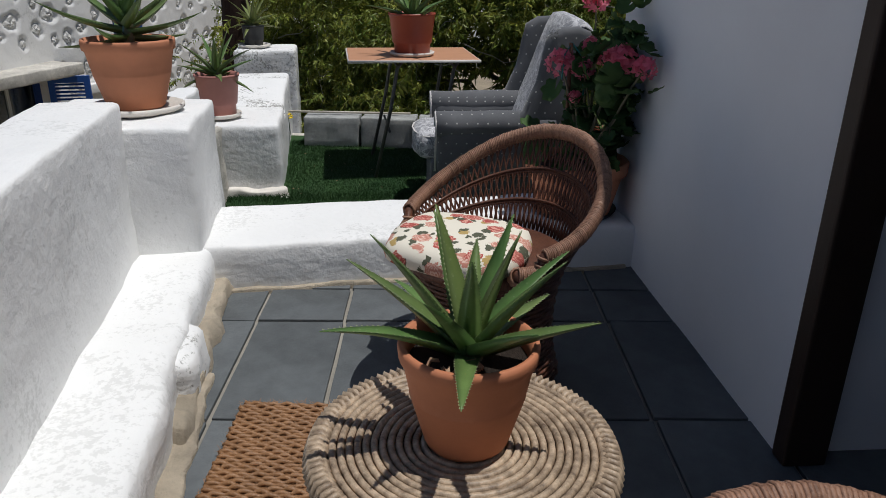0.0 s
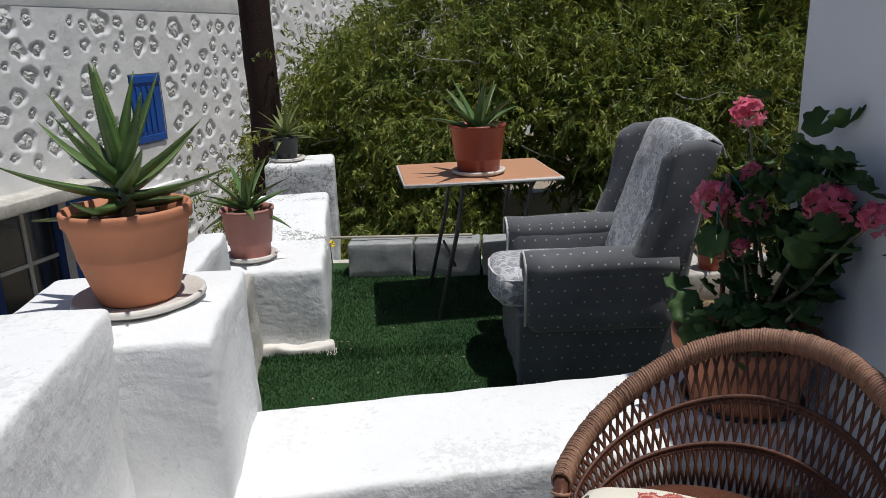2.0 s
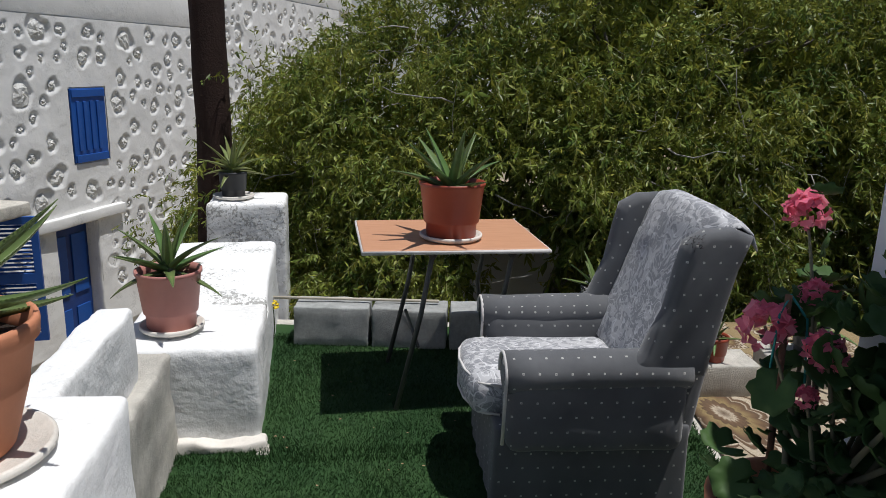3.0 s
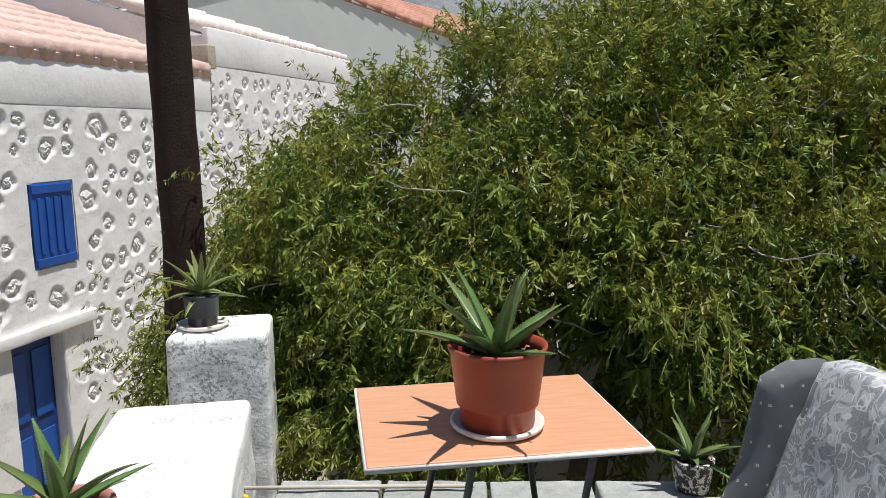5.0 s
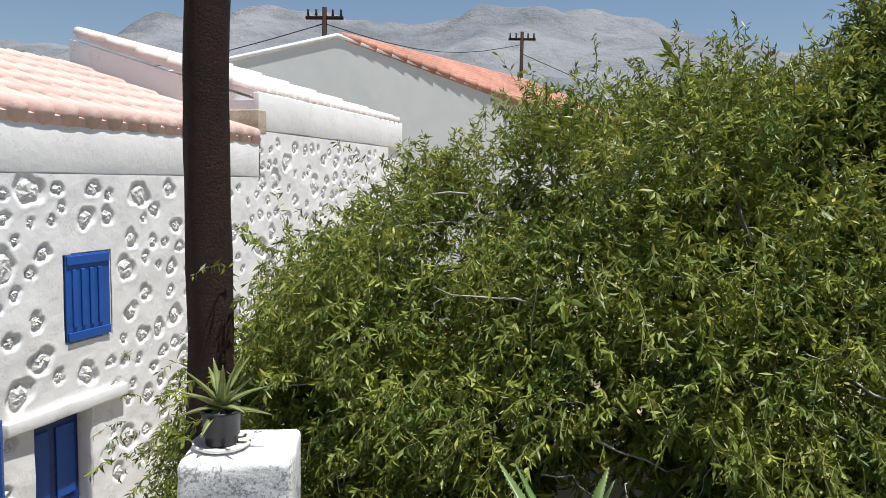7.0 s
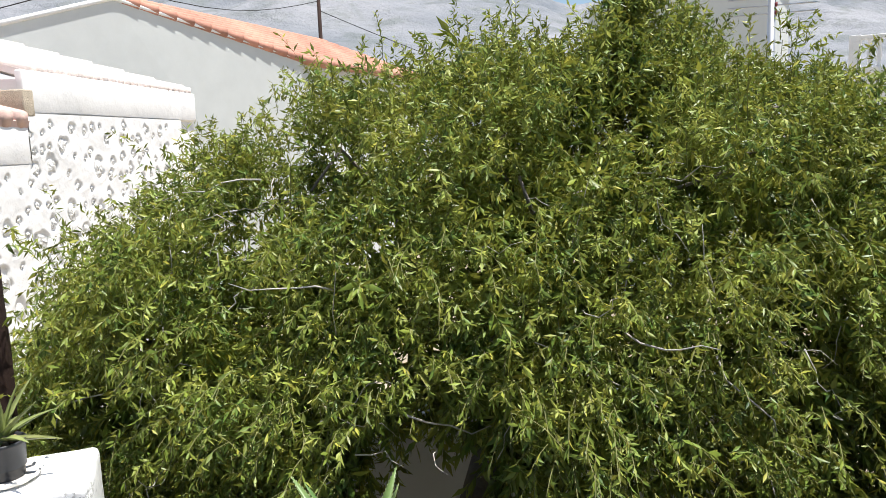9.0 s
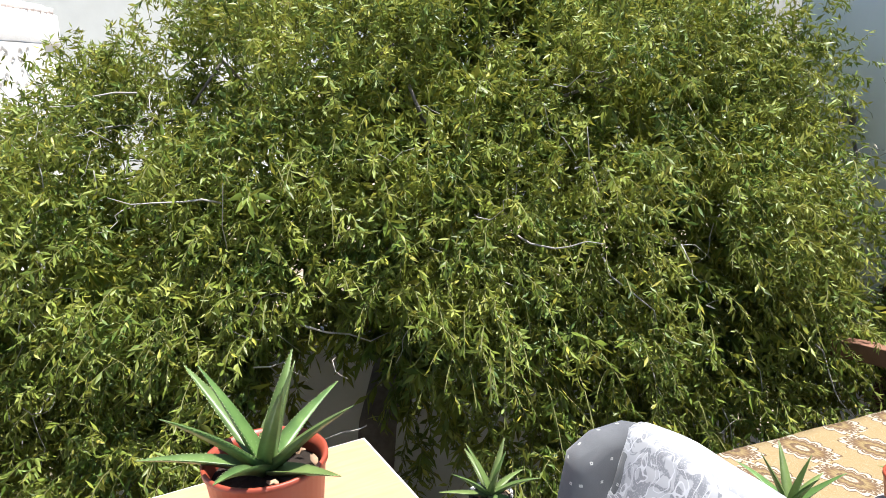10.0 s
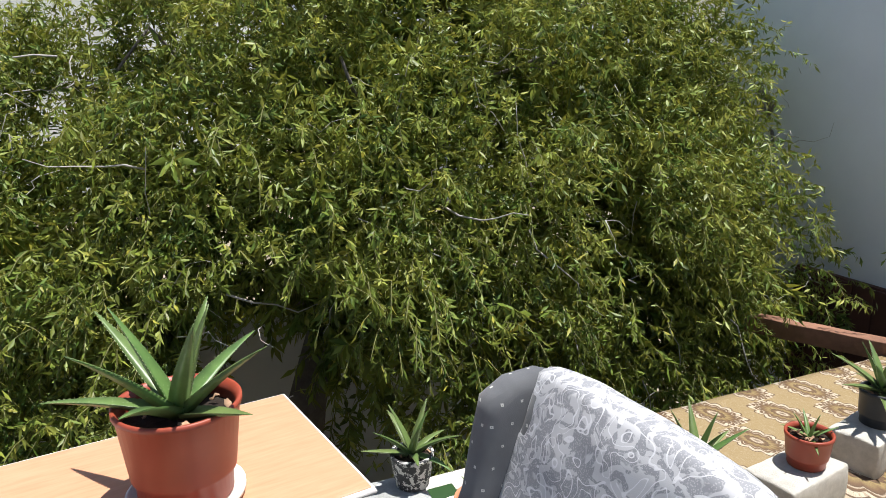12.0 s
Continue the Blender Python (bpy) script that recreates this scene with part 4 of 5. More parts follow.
part("support_stake", tube([(-0.03, 0.12, 0.17), (-0.035, 0.13, 0.66)], 0.008, 6), TIMBER, gp, "rough wooden support stake")
part("tie", tube([(-0.07, 0.10, 0.50), (-0.06, 0.11, 0.62), (-0.03, 0.13, 0.66), (0.02, 0.14, 0.60), (0.03, 0.13, 0.45)], 0.003, 5), TEAL, gp, "teal plastic tie cord")

# pots along the parapet
pot_with_aloe("potted_aloe", pose(-1.055, 1.80, 0.617), 0.158, 0.10, 0.24, TERRA2, "large terracotta pot with a tall dark aloe on the pier", 0.25, 18, 8, "clay", 0.165, 0.15, None, 0.55, "potted succulents", 0.5)
pot_with_aloe("potted_aloe", LAWNROT @ pose(-0.315, 0.20, 0.252), 0.128, 0.095, 0.235, PINKPOT, "faded pink plastic pot with an aloe on the white block", 0.23, 14, 12, "plastic", 0.125, 0.07, None, 0.45)
pot_with_aloe("potted_aloe", LAWNROT @ pose(-0.30, 2.33, 0.404), 0.095, 0.075, 0.165, BLACKPOT, "black plastic pot with a yellowish aloe on the pillar", 0.22, 16, 15, "plastic", 0.135, 0.07, ALOEY, 0.45)

# ---- lawn: folding table ----
TT = pose(-0.135, 3.83, LAWN + rise(3.83) - 0.01, 0, 0, 7.7) @ Matrix.Diagonal((1, 1, 0.945, 1))
ft = thing("folding_table", TT, "folding table with a peeling wood-laminate top and steel legs on turf", "table")
part("tabletop", rbox(-0.385, 0.385, -0.30, 0.30, 0.742, 0.762, 0.006), LAMINATE, ft, "", False)
bm = bmesh.new()
tube([(-0.387, -0.302, 0.75), (0.387, -0.302, 0.75), (0.387, 0.302, 0.75), (-0.387, 0.302, 0.75)], 0.0095, 6, bm, True)
part("edge_strip", bm, FRINGE, ft, "greyish worn edge strip")
for sx, x0 in ((1, -0.10), (-1, 0.24)):
    for y in (-0.24, 0.24):
        foot = (x0 - sx * 0.14, y, 0.0) if sx == 1 else (x0 + 0.02, y, 0.0)
        part("leg", tube([foot, (x0 - 0.04, y, 0.45), (x0, y, 0.70), (x0 + 0.03, y * 0.9, 0.738)], 0.011, 8), STEEL, ft)
    part("cross_bar", tube([(x0, -0.24, 0.715), (x0, 0.24, 0.715)], 0.009, 8), STEEL, ft)
    part("stretcher", tube([(x0 - 0.05 * sx, -0.24, 0.30), (x0 - 0.05 * sx, 0.24, 0.30)], 0.008, 8), STEEL, ft)
pot_with_aloe("potted_aloe", TT @ pose(0.003, -0.10, 0.7625), 0.142, 0.107, 0.248, REDPOT, "red-brown plastic pot with a green aloe on the folding table", 0.285, 12, 21, "plastic", 0.135, 0.02, None, 0.05, "potted succulents", -0.3)

# ---- wing armchair, facing -x ----
AC = thing("wing_armchair", pose(0.35, 3.16, LAWN + rise(3.15) - 0.012, 0, 0, 3), "worn grey dotted wing armchair with a brocade cover on turf", "armchair")


def soft(name, bm, material, label="", wob=0.006):
    bmesh.ops.subdivide_edges(bm, edges=[e for e in bm.edges if e.calc_length() > 0.07], cuts=2, use_grid_fill=True)
    for v in bm.verts:
        v.co += noise.noise_vector(v.co * 7) * wob
    axis_uv(bm)
    return part(name, bm, material, AC, label)


soft("base", rbox(-0.345, 0.30, -0.30, 0.30, 0.10, 0.33, 0.03, 0.06), DOTTED)
bm = rbox(-0.36, 0.305, -0.312, 0.312, 0.012, 0.33, 0.015, 0.035)
for v in bm.verts:
    a = math.atan2(v.co.y, v.co.x)
    k = 1 + 0.014 * max(0.0, 0.26 - v.co.z) / 0.25 * math.sin(a * 22)
    v.co.x *= k
    v.co.y *= k
    v.co.z += 0.012 * math.sin(a * 8) * (v.co.z < 0.05)
axis_uv(bm)
part("skirt", bm, DOTTED, AC, "gathered dotted skirt touching the turf")
for s in (-1, 1):
    soft("arm", rbox(-0.33, 0.27, s * 0.29 - 0.075, s * 0.29 + 0.075, 0.25, 0.545, 0.05, 0.06), DOTTED)
    bm = bmesh.new()
    tube([(-0.335, s * 0.30, 0.525), (-0.05, s * 0.30, 0.530), (0.27, s * 0.30, 0.535)], [0.078, 0.080, 0.078], 18, bm)
    for v in bm.verts:
        v.co.z = 0.525 + (v.co.z - 0.525) * 0.85
    soft("arm_roll", bm, DOTTED)
    bm = bmesh.new()
    tube([(-0.338, s * 0.30 + 0.072 * math.cos(b), 0.525 + 0.062 * math.sin(b)) for b in np.linspace(-0.4, 3.54, 14)] + [(-0.343, s * 0.30 - 0.068, 0.30)], 0.006, 6, bm)
    part("piping", bm, FRINGE, AC, "pale frayed piping on the arm front")
    out = [(0.0, 0.53), (0.10, 0.60), (0.16, 0.74), (0.185, 0.88), (0.205, 0.97), (0.27, 1.01), (0.355, 1.015), (0.422, 0.99), (0.385, 0.88), (0.315, 0.52)]
    bm = prism(out, 0.085, 0.034, 4)
    for v in bm.verts:
        v.co.y += (s * 0.325 - 0.0425) + s * 0.03 * max(0.0, v.co.z - 0.6) * 2 * (0.4 - v.co.x)
    soft("wing", bm, DOTTED, "", 0.004)
bm = prism([(0.12, 0.40), (0.185, 0.62), (0.255, 0.82), (0.31, 0.975), (0.355, 1.022), (0.40, 1.02), (0.44, 0.965), (0.405, 0.80), (0.335, 0.40), (0.295, 0.10), (0.18, 0.10)], 0.60, 0.035, 4)
for v in bm.verts:
    v.co.y -= 0.30
soft("backrest", bm, DOTTED)
# brocade cover over back and seat: a draped sheet with thickness
path = [(0.13, 0.46), (0.17, 0.56), (0.22, 0.68), (0.265, 0.80), (0.305, 0.92), (0.335, 0.99), (0.362, 1.038), (0.405, 1.043), (0.445, 1.02), (0.468, 0.965)]
bm = bmesh.new()
lay = bm.loops.layers.uv.verify()
rows, dist = [], 0.0
fine = []
for (xa, za), (xb, zb) in zip(path, path[1:]):
    for q in (0, 0.34, 0.67):
        fine.append((xa + (xb - xa) * q, za + (zb - za) * q))
fine.append(path[-1])
uvs = {}
for i, (x, z) in enumerate(fine):
    if i:
        dist += math.dist(fine[i - 1], fine[i])
    row = []
    for k in range(21):
        u = k / 20 * 2 - 1
        hw = 0.275 + 0.045 * min(1.0, max(0.0, (z - 0.6) / 0.4))
        bulge = -0.035 * (1 - u * u) * math.sin(min(1, i / len(fine)) * math.pi)
        v = bm.verts.new((x - 0.012 + bulge + 0.006 * noise.noise((i * 0.3, u * 3, 2)), u * hw, z + 0.012 * (1 - u * u) * (z > 0.95) - 0.03 * abs(u) ** 4 * (z > 0.9)))
        uvs[v] = (u * hw, dist)
        row.append(v)
    rows.append(row)
for a, b in zip(rows, rows[1:]):
    for k in range(20):
        f = bm.faces.new((a[k], a[k + 1], b[k + 1], b[k]))
        for l in f.loops:
            l[lay].uv = uvs[l.vert]
bmesh.ops.recalc_face_normals(bm, faces=bm.faces[:])
bmesh.ops.solidify(bm, geom=bm.faces[:], thickness=0.006)
part("back_cover", bm, DAMASK, AC, "silver-grey scroll brocade over the back")
bm = rbox(-0.42, 0.15, -0.225, 0.225, 0.315, 0.455, 0.055, 0.045)
for v in bm.verts:
    v.co.z += 0.02 * (1 - (v.co.y / 0.23) ** 2) * (v.co.z > 0.4) + 0.004 * noise.noise(v.co * 9)
    v.co.x -= 0.03 * (1 - (v.co.y / 0.23) ** 2) * (v.co.x < -0.2)
axis_uv(bm)
sc = part("seat_cushion", bm, DAMASK, AC, "plump brocade seat cushion with pale piping")
for z in (0.335, 0.44):
    part("piping", tube([(-0.33, -0.229, z), (-0.40, -0.20, z), (-0.44, -0.10, z + 0.006), (-0.45, 0, z + 0.008), (-0.44, 0.10, z + 0.006), (-0.40, 0.20, z), (-0.33, 0.229, z)], 0.005, 6), FRINGE, sc)
bm = bmesh.new()
rg = random.Random(3)
for k in range(26):
    o = Vector((0.225 + rg.uniform(-0.02, 0.03), -0.372 + rg.uniform(-0.012, 0.02), 0.985 + rg.uniform(-0.03, 0.012)))
    tube([o, o + Vector((rg.uniform(-0.02, 0.01), rg.uniform(-0.012, 0.0), rg.uniform(-0.015, 0.012)))], 0.0009, 3, bm)
part("frayed_threads", bm, WIRE, AC, "dark frayed threads on the worn wing")

# ---- concrete blocks ----
def concrete_block(m, label, material=None, seed=0.0, size=(0.385, 0.19, 0.21), group="concrete kerb blocks"):
    b = part("concrete_block", rbox(-size[0] / 2, size[0] / 2, 0, size[1], 0, size[2], 0.012, 0.04, 0.006, 12, seed), material or CONC, None, "", True, m)
    return tagged(b, label, "concrete block", group)


KERB = pose(-0.90, 4.225, LAWN + rise(4.2) - 0.006, 0, 0, -2.5)
for k in range(4):
    concrete_block(KERB @ pose(0.2 + k * 0.40, 0, 0, 0, 0, (0.8, -0.6, 0.5, -0.3)[k]), "grey concrete block with a whitewashed top edging the turf", None, k * 3.1)
concrete_block(pose(0.80, 3.83, LAWN + rise(3.83) - 0.006, 0, 0, 2), "pale concrete block behind the armchair", CONCL, 7.7, (0.36, 0.33, 0.22), "concrete plant blocks")
pot_with_aloe("potted_aloe", pose(0.66, 4.275, LAWN + rise(4.2) + 0.206), 0.078, 0.060, 0.125, SPECKLE, "black pot splashed with white paint holding an aloe on kerb", 0.17, 12, 31, "plastic", 0, 0.03)
pot_with_aloe("potted_aloe", pose(0.765, 3.945, LAWN + rise(3.83) + 0.214), 0.088, 0.062, 0.12, TERRA2, "small terracotta pot with a young aloe on a concrete block", 0.11, 8, 33, "clay", 0, 0.0)
row = [(1.13, 3.70, 4), (1.56, 3.80, -6), (2.10, 3.745, 8), (2.67, 3.845, 12), (3.20, 3.95, 6)]
for k, (x, y, a) in enumerate(row):
    concrete_block(pose(x, y, LAWN + rise(y) - 0.004, 0, 0, a), "sunbleached concrete block standing on the carpet", CONCL, 11 + k * 2.3, (0.36, 0.21, 0.16), "concrete plant blocks")
pot_with_aloe("potted_aloe", pose(1.10, 3.79, LAWN + rise(3.690) + 0.157), 0.072, 0.058, 0.115, REDPOT, "small brown plastic pot with an aloe on a block", 0.13, 8, 41, "plastic")
pot_with_aloe("potted_aloe", pose(1.60, 3.88, LAWN + rise(3.780) + 0.157), 0.080, 0.065, 0.13, BLACKPOT, "black plastic pot with a spreading aloe on a block", 0.21, 12, 43, "plastic", 0, 0.03)
pot_with_aloe("potted_aloe", pose(2.13, 3.85, LAWN + rise(3.750) + 0.157), 0.090, 0.070, 0.135, REDPOT, "brown plastic pot with a small young aloe on a block", 0.105, 9, 45, "plastic")
pot_with_aloe("potted_aloe", pose(2.67, 3.945, LAWN + rise(3.845) + 0.157), 0.088, 0.072, 0.155, BLACKPOT, "black plastic pot with an upright aloe on a block", 0.21, 13, 47, "plastic", 0, 0.05)
pot_with_aloe("potted_aloe", pose(3.26, 4.05, LAWN + rise(3.950) + 0.157), 0.088, 0.072, 0.15, BLACKPOT, "black plastic pot with an aloe on a far block", 0.20, 12, 49, "plastic", 0, 0.03)

# timber and rod
bmx = part("timber_beam", rbox(0, 1.05, -0.05, 0.05, 0, 0.11, 0.006, 0.08, 0.004, 6), TIMBER, None, "", True, pose(3.69, 4.38, LAWN + rise(4.38) + 0.012, 0, 5, 102))
tagged(bmx, "weathered timber beam resting on the terrace edge", "beam")
rod = part("rod", tube([(-1.02, 4.31, 0.115), (-0.6, 4.31, 0.112), (-0.15, 4.30, 0.111)], 0.008, 8), ROPE)
tagged(rod, "thin pale rod lying on the kerb blocks", "rod")
fl = thing("yellow_flower", pose(-1.00, 4.24, LAWN + rise(4.24) - 0.01), "small yellow wildflower growing by the masonry", "flower")
part("stem", tube([(0, 0, 0), (0.01, 0, 0.1), (0.005, 0.0, 0.2)], 0.003, 5), GERLEAF, fl)
for k in range(10):
    part("petal", lathe([(0, 0), (0.011, 0.003), (0.013, 0.006), (0, 0.004)], 7), YELLOW, fl, "", True, pose(0.005 + 0.018 * math.cos(k * 0.63), 0.018 * math.sin(k * 0.63), 0.2 + 0.012 * (k % 3), 20, 10, k * 36))

# ---- beyond the terrace: pole, tree ----
pole = thing("wooden_pole", pose(-1.875, 6.35, YARD), "thick dark creosoted wooden utility pole", "utility pole")
pts = [(0.012 * math.sin(k * 1.3) + 0.004 * k, 0.0, k * 0.5) for k in range(15)]
bm = tube(pts, [0.135 - 0.0012 * k for k in range(15)], 20)
bmesh.ops.subdivide_edges(bm, edges=[e for e in bm.edges if e.calc_length() > 0.3], cuts=5)
for v in bm.verts:
    v.co += noise.noise_vector(Vector((v.co.x * 18, v.co.y * 18, v.co.z * 2))) * 0.010
part("shaft", bm, POLE, pole)

tree = thing("olive_like_tree", pose(2.2, 7.6, YARD), "broad drooping evergreen tree with narrow yellow-green leaves", "tree")
rng = random.Random(21)
C = Vector((0, 0, 1.8))                 # crown centre over the tree's foot
RAD = Vector((4.6, 2.45, 2.75))
trunk = [(-1.3, -0.5, 0), (-1.35, -0.55, 0.7), (-1.25, -0.5, 1.3), (-1.0, -0.3, 1.9)]
part("trunk", tube(trunk, [0.17, 0.15, 0.14, 0.12], 12), BARK, tree)
part("trunk", tube([(2.5, -1.0, 0), (2.55, -1.05, 0.9), (2.75, -1.1, 1.6), (2.6, -0.9, 2.4)], [0.07, 0.06, 0.055, 0.04], 10), BARK, tree)
part("trunk", tube([(2.62, -1.0, 0), (2.75, -1.0, 1.0), (2.82, -1.05, 1.7)], [0.05, 0.045, 0.035], 10), BARK, tree)
limb_ends = []
for k in range(34):
    a = rng.uniform(0, 2 * math.pi) if k % 3 else rng.uniform(math.pi, 2 * math.pi)
    e = rng.uniform(-0.15, 1.35)
    tip = C + Vector((RAD.x * math.cos(e) * math.cos(a), RAD.y * math.cos(e) * math.sin(a), RAD.z * math.sin(e))) * rng.uniform(0.84, 0.95)
    start = Vector(trunk[-1]) if tip.x < 1.6 else Vector((2.6, -0.9, 2.4))
    pts = [start]
    for i in range(1, 7):
        f = i / 6
        p = start.lerp(tip, f) + Vector((rng.gauss(0, 0.10), rng.gauss(0, 0.10), rng.gauss(0, 0.08) + 0.5 * math.sin(f * math.pi))) * (1 if i < 6 else 0.2)
        pts.append(p)
    part("limb", tube(pts, [0.034 - 0.0042 * i for i in range(7)], 6), BARK, tree)
    limb_ends.append(pts)

# leafy shoots: a bent twig carries hanging leaves
gen = np.random.default_rng(9)
foot = np.array([2.2, 7.6, YARD])
hole_a, hole_b = np.array([-0.18, 2.1, 1.73]), np.array([0.66, 6.8, -0.62])
hole_d = (hole_b - hole_a) / np.linalg.norm(hole_b - hole_a)
twig_p, twig_d, leaf_rows = [], [], []
K, EACH = 800, 31
cd = gen.normal(size=(K * 6, 3))
cd /= np.linalg.norm(cd, axis=1)[:, None]
cd = cd[(cd[:, 1] < 0.25) & (cd[:, 2] > -0.36)][:K]
K = len(cd)
lump = np.array([noise.fractal((q[0] * 3.1, q[1] * 3.1, q[2] * 3.1), 1.0, 2.0, 4) for q in cd])
cr = 0.985 - np.abs(gen.normal(0, 0.10, K)) + 0.07 * lump
cc = np.array(C)[None] + cd * np.array(RAD)[None] * cr[:, None]
top = np.clip(gen.normal(size=(46, 3)), -1.5, 1.5) * np.array([0.75, 0.35, 0.24]) + np.array([0.1, -0.1, 4.38])
cc = np.concatenate([cc, top])
cd = np.concatenate([cd, np.tile([[0.0, -0.3, 0.95]], (46, 1))])
spire = gen.normal(size=(9, 3)) * np.array([0.10, 0.08, 0.26]) + np.array([0.09, -0.2, 4.70])
cc = np.concatenate([cc, spire])
cd = np.concatenate([cd, np.tile([[0.0, -0.3, 0.95]], (9, 1))])
ins = cd[gen.integers(0, K, 260)]
ins = ins[ins[:, 2] > -0.3]
cc = np.concatenate([cc, np.array(C)[None] + ins * np.array(RAD)[None] * gen.uniform(0.58, 0.80, len(ins))[:, None]])
cd = np.concatenate([cd, ins])
inner = np.arange(len(cc)) >= len(cc) - len(ins)
size = np.where(inner, 0.26, gen.uniform(0.10, 0.21, len(cc)))
size[(cc[:, 2] > 4.55) & ~inner] = 0.06
T = len(cc) * EACH
which = np.repeat(np.arange(len(cc)), EACH)
out = gen.normal(size=(T, 3))
P = cc[which] + out * size[which][:, None] * np.array([1.15, 0.9, 0.8])
d = cd[which] * 0.8 + 0.35 * out
d /= np.linalg.norm(d, axis=1)[:, None]
W = P + foot
gap = np.array([noise.noise((w[0] * 1.5, w[1] * 1.5, w[2] * 1.5 + 7)) for w in W])
off = W - hole_a
near_hole = np.linalg.norm(off - (off @ hole_d)[:, None] * hole_d, axis=1) < 0.46 + 0.25 * gap
ok = (gap > np.where(inner[which], -2.0, -0.22)) & ~near_hole & (W[:, 0] < 5.4)
ok &= ~((W[:, 0] > 4.15 + 0.15 * gap) & (W[:, 1] < 7.1))
ok &= W[:, 2] < np.where(np.abs(W[:, 0] - 2.28) < 0.22, 3.3, 2.75) - 0.75 * np.maximum(0.0, W[:, 0] - 3.0)
ok &= (W[:, 2] > -0.75 + 0.35 * gap)
P, d, big = P[ok], d[ok], np.where(inner[which][ok], 1.9, 1.0)
T = len(P)
down = np.array([0, 0, -1.0])
per = 19
twl = gen.uniform(0.12, 0.30, T)
long_shoot = (gen.random(T) < 0.012) & (P[:, 2] > 3.2)
twl[long_shoot] *= 2.1
upward = (d[:, 2] > 0.70) | long_shoot
dirn = d * np.array([1, 1.2, 1]) + gen.normal(0, 0.45, (T, 3))
dirn[:, 2] += np.where(upward, 0.55, 0.1) + 1.2 * long_shoot
dirn /= np.linalg.norm(dirn, axis=1)[:, None]
sag = np.where(upward, 0.2, 0.5)
verts, tris = [], []
tv = []
for j in range(per):
    f = (j + 0.5) / per
    base = P + dirn * (twl * f)[:, None] + down * (sag * twl * f * f)[:, None]
    ld = dirn * 0.35 + gen.normal(0, 0.60, (T, 3)) + down * np.where(upward, 0.25, 0.72)[:, None]
    ld /= np.linalg.norm(ld, axis=1)[:, None]
    side = np.cross(ld, gen.normal(size=(T, 3)))
    side /= np.linalg.norm(side, axis=1)[:, None]
    nrm = np.cross(side, ld)
    L = (gen.uniform(0.036, 0.072, T) * big)[:, None]
    Wd = L * gen.uniform(0.11, 0.16, T)[:, None]
    curl = gen.normal(0, 0.10, T)[:, None]
    a = base
    m1 = base + ld * L * 0.45
    b = base + ld * L + nrm * L * curl
    quad = np.stack([a, m1 + side * Wd + nrm * Wd * 0.4, m1 + nrm * L * curl * 0.2, m1 - side * Wd + nrm * Wd * 0.4, b], 1)
    verts.append(quad.reshape(-1, 3))
V = np.concatenate(verts)
nl = len(V) // 5
o = np.arange(nl)[:, None] * 5
F = np.concatenate([o + np.array([[0, 2, 1]]), o + np.array([[1, 2, 4]]), o + np.array([[0, 3, 2]]), o + np.array([[2, 3, 4]])])
young = np.tile((gen.random(T) < 0.16) & (big < 1.5), per)
for flag, mat, words in ((False, LEAF, "dense hanging narrow leaves, green to yellow"), (True, TIPLEAF, "fresh yellow-green shoots")):
    sel = np.nonzero(young == flag)[0]
    o = np.arange(len(sel))[:, None] * 5
    F = np.concatenate([o + np.array([[0, 2, 1]]), o + np.array([[1, 2, 4]]), o + np.array([[0, 3, 2]]), o + np.array([[2, 3, 4]])])
    crown = new("crown", raw_mesh("crown", V.reshape(-1, 5, 3)[sel].reshape(-1, 3), F, mat))
    crown.parent = tree
    tagged(crown, words, "", "", "stuff")
# the twigs themselves, thin three-sided slivers
k = np.linspace(0, 1, 4)
seg_v, seg_f = [], []
base_i = 0
side = np.cross(dirn, down)
side /= np.linalg.norm(side, axis=1)[:, None] + 1e-9
for w0, w1 in zip(k, k[1:]):
    p0 = P + dirn * (twl * w0)[:, None] + down * (sag * twl * w0 * w0)[:, None]
    p1 = P + dirn * (twl * w1)[:, None] + down * (sag * twl * w1 * w1)[:, None]
    seg_v.append(np.stack([p0 - side * 0.0022, p0 + side * 0.0022, p1 + side * 0.0016, p1 - side * 0.0016], 1).reshape(-1, 3))
SV = np.concatenate(seg_v)
tw = new("twig", raw_mesh("twigs", SV, np.arange(len(SV)).reshape(-1, 4), SHOOT))
tw.parent = tree
tagged(tw, "", "", "", "stuff")
# bare grey branch ends that show through the leaves
for k in range(120):
    a, e = rng.uniform(math.pi * 1.08, math.pi * 1.92), rng.uniform(-0.2, 0.9)
    q = C + Vector((RAD.x * math.cos(e) * math.cos(a), RAD.y * math.cos(e) * math.sin(a), RAD.z * math.sin(e))) * rng.uniform(0.90, 0.97)
    pts = [q]
    step = Vector((rng.gauss(0, 1), rng.gauss(-0.3, 0.4), rng.gauss(-0.1, 0.7))).normalized() * (0.11 if k % 6 == 0 else 0.075)
    for i in range(5):
        pts.append(pts[-1] + step + Vector((rng.gauss(0, 0.025), rng.gauss(0, 0.025), rng.gauss(0, 0.03))))
    part("branch", tube(pts, [(0.0065 if k % 6 == 0 else 0.004) * (1 - 0.15 * i) for i in range(6)], 5), PALEBARK, tree)

# ---- old stone-studded house ----
HM = pose(-3.74, 8.93, 0) @ Matrix(((0.259, -0.966, 0, 0), (0.966, 0.259, 0, 0), (0, 0, 1, 0), (0, 0, 0, 1)))
house = thing("stone_studded_house", HM, "old limewashed house with exposed round stones and blue joinery", "house")


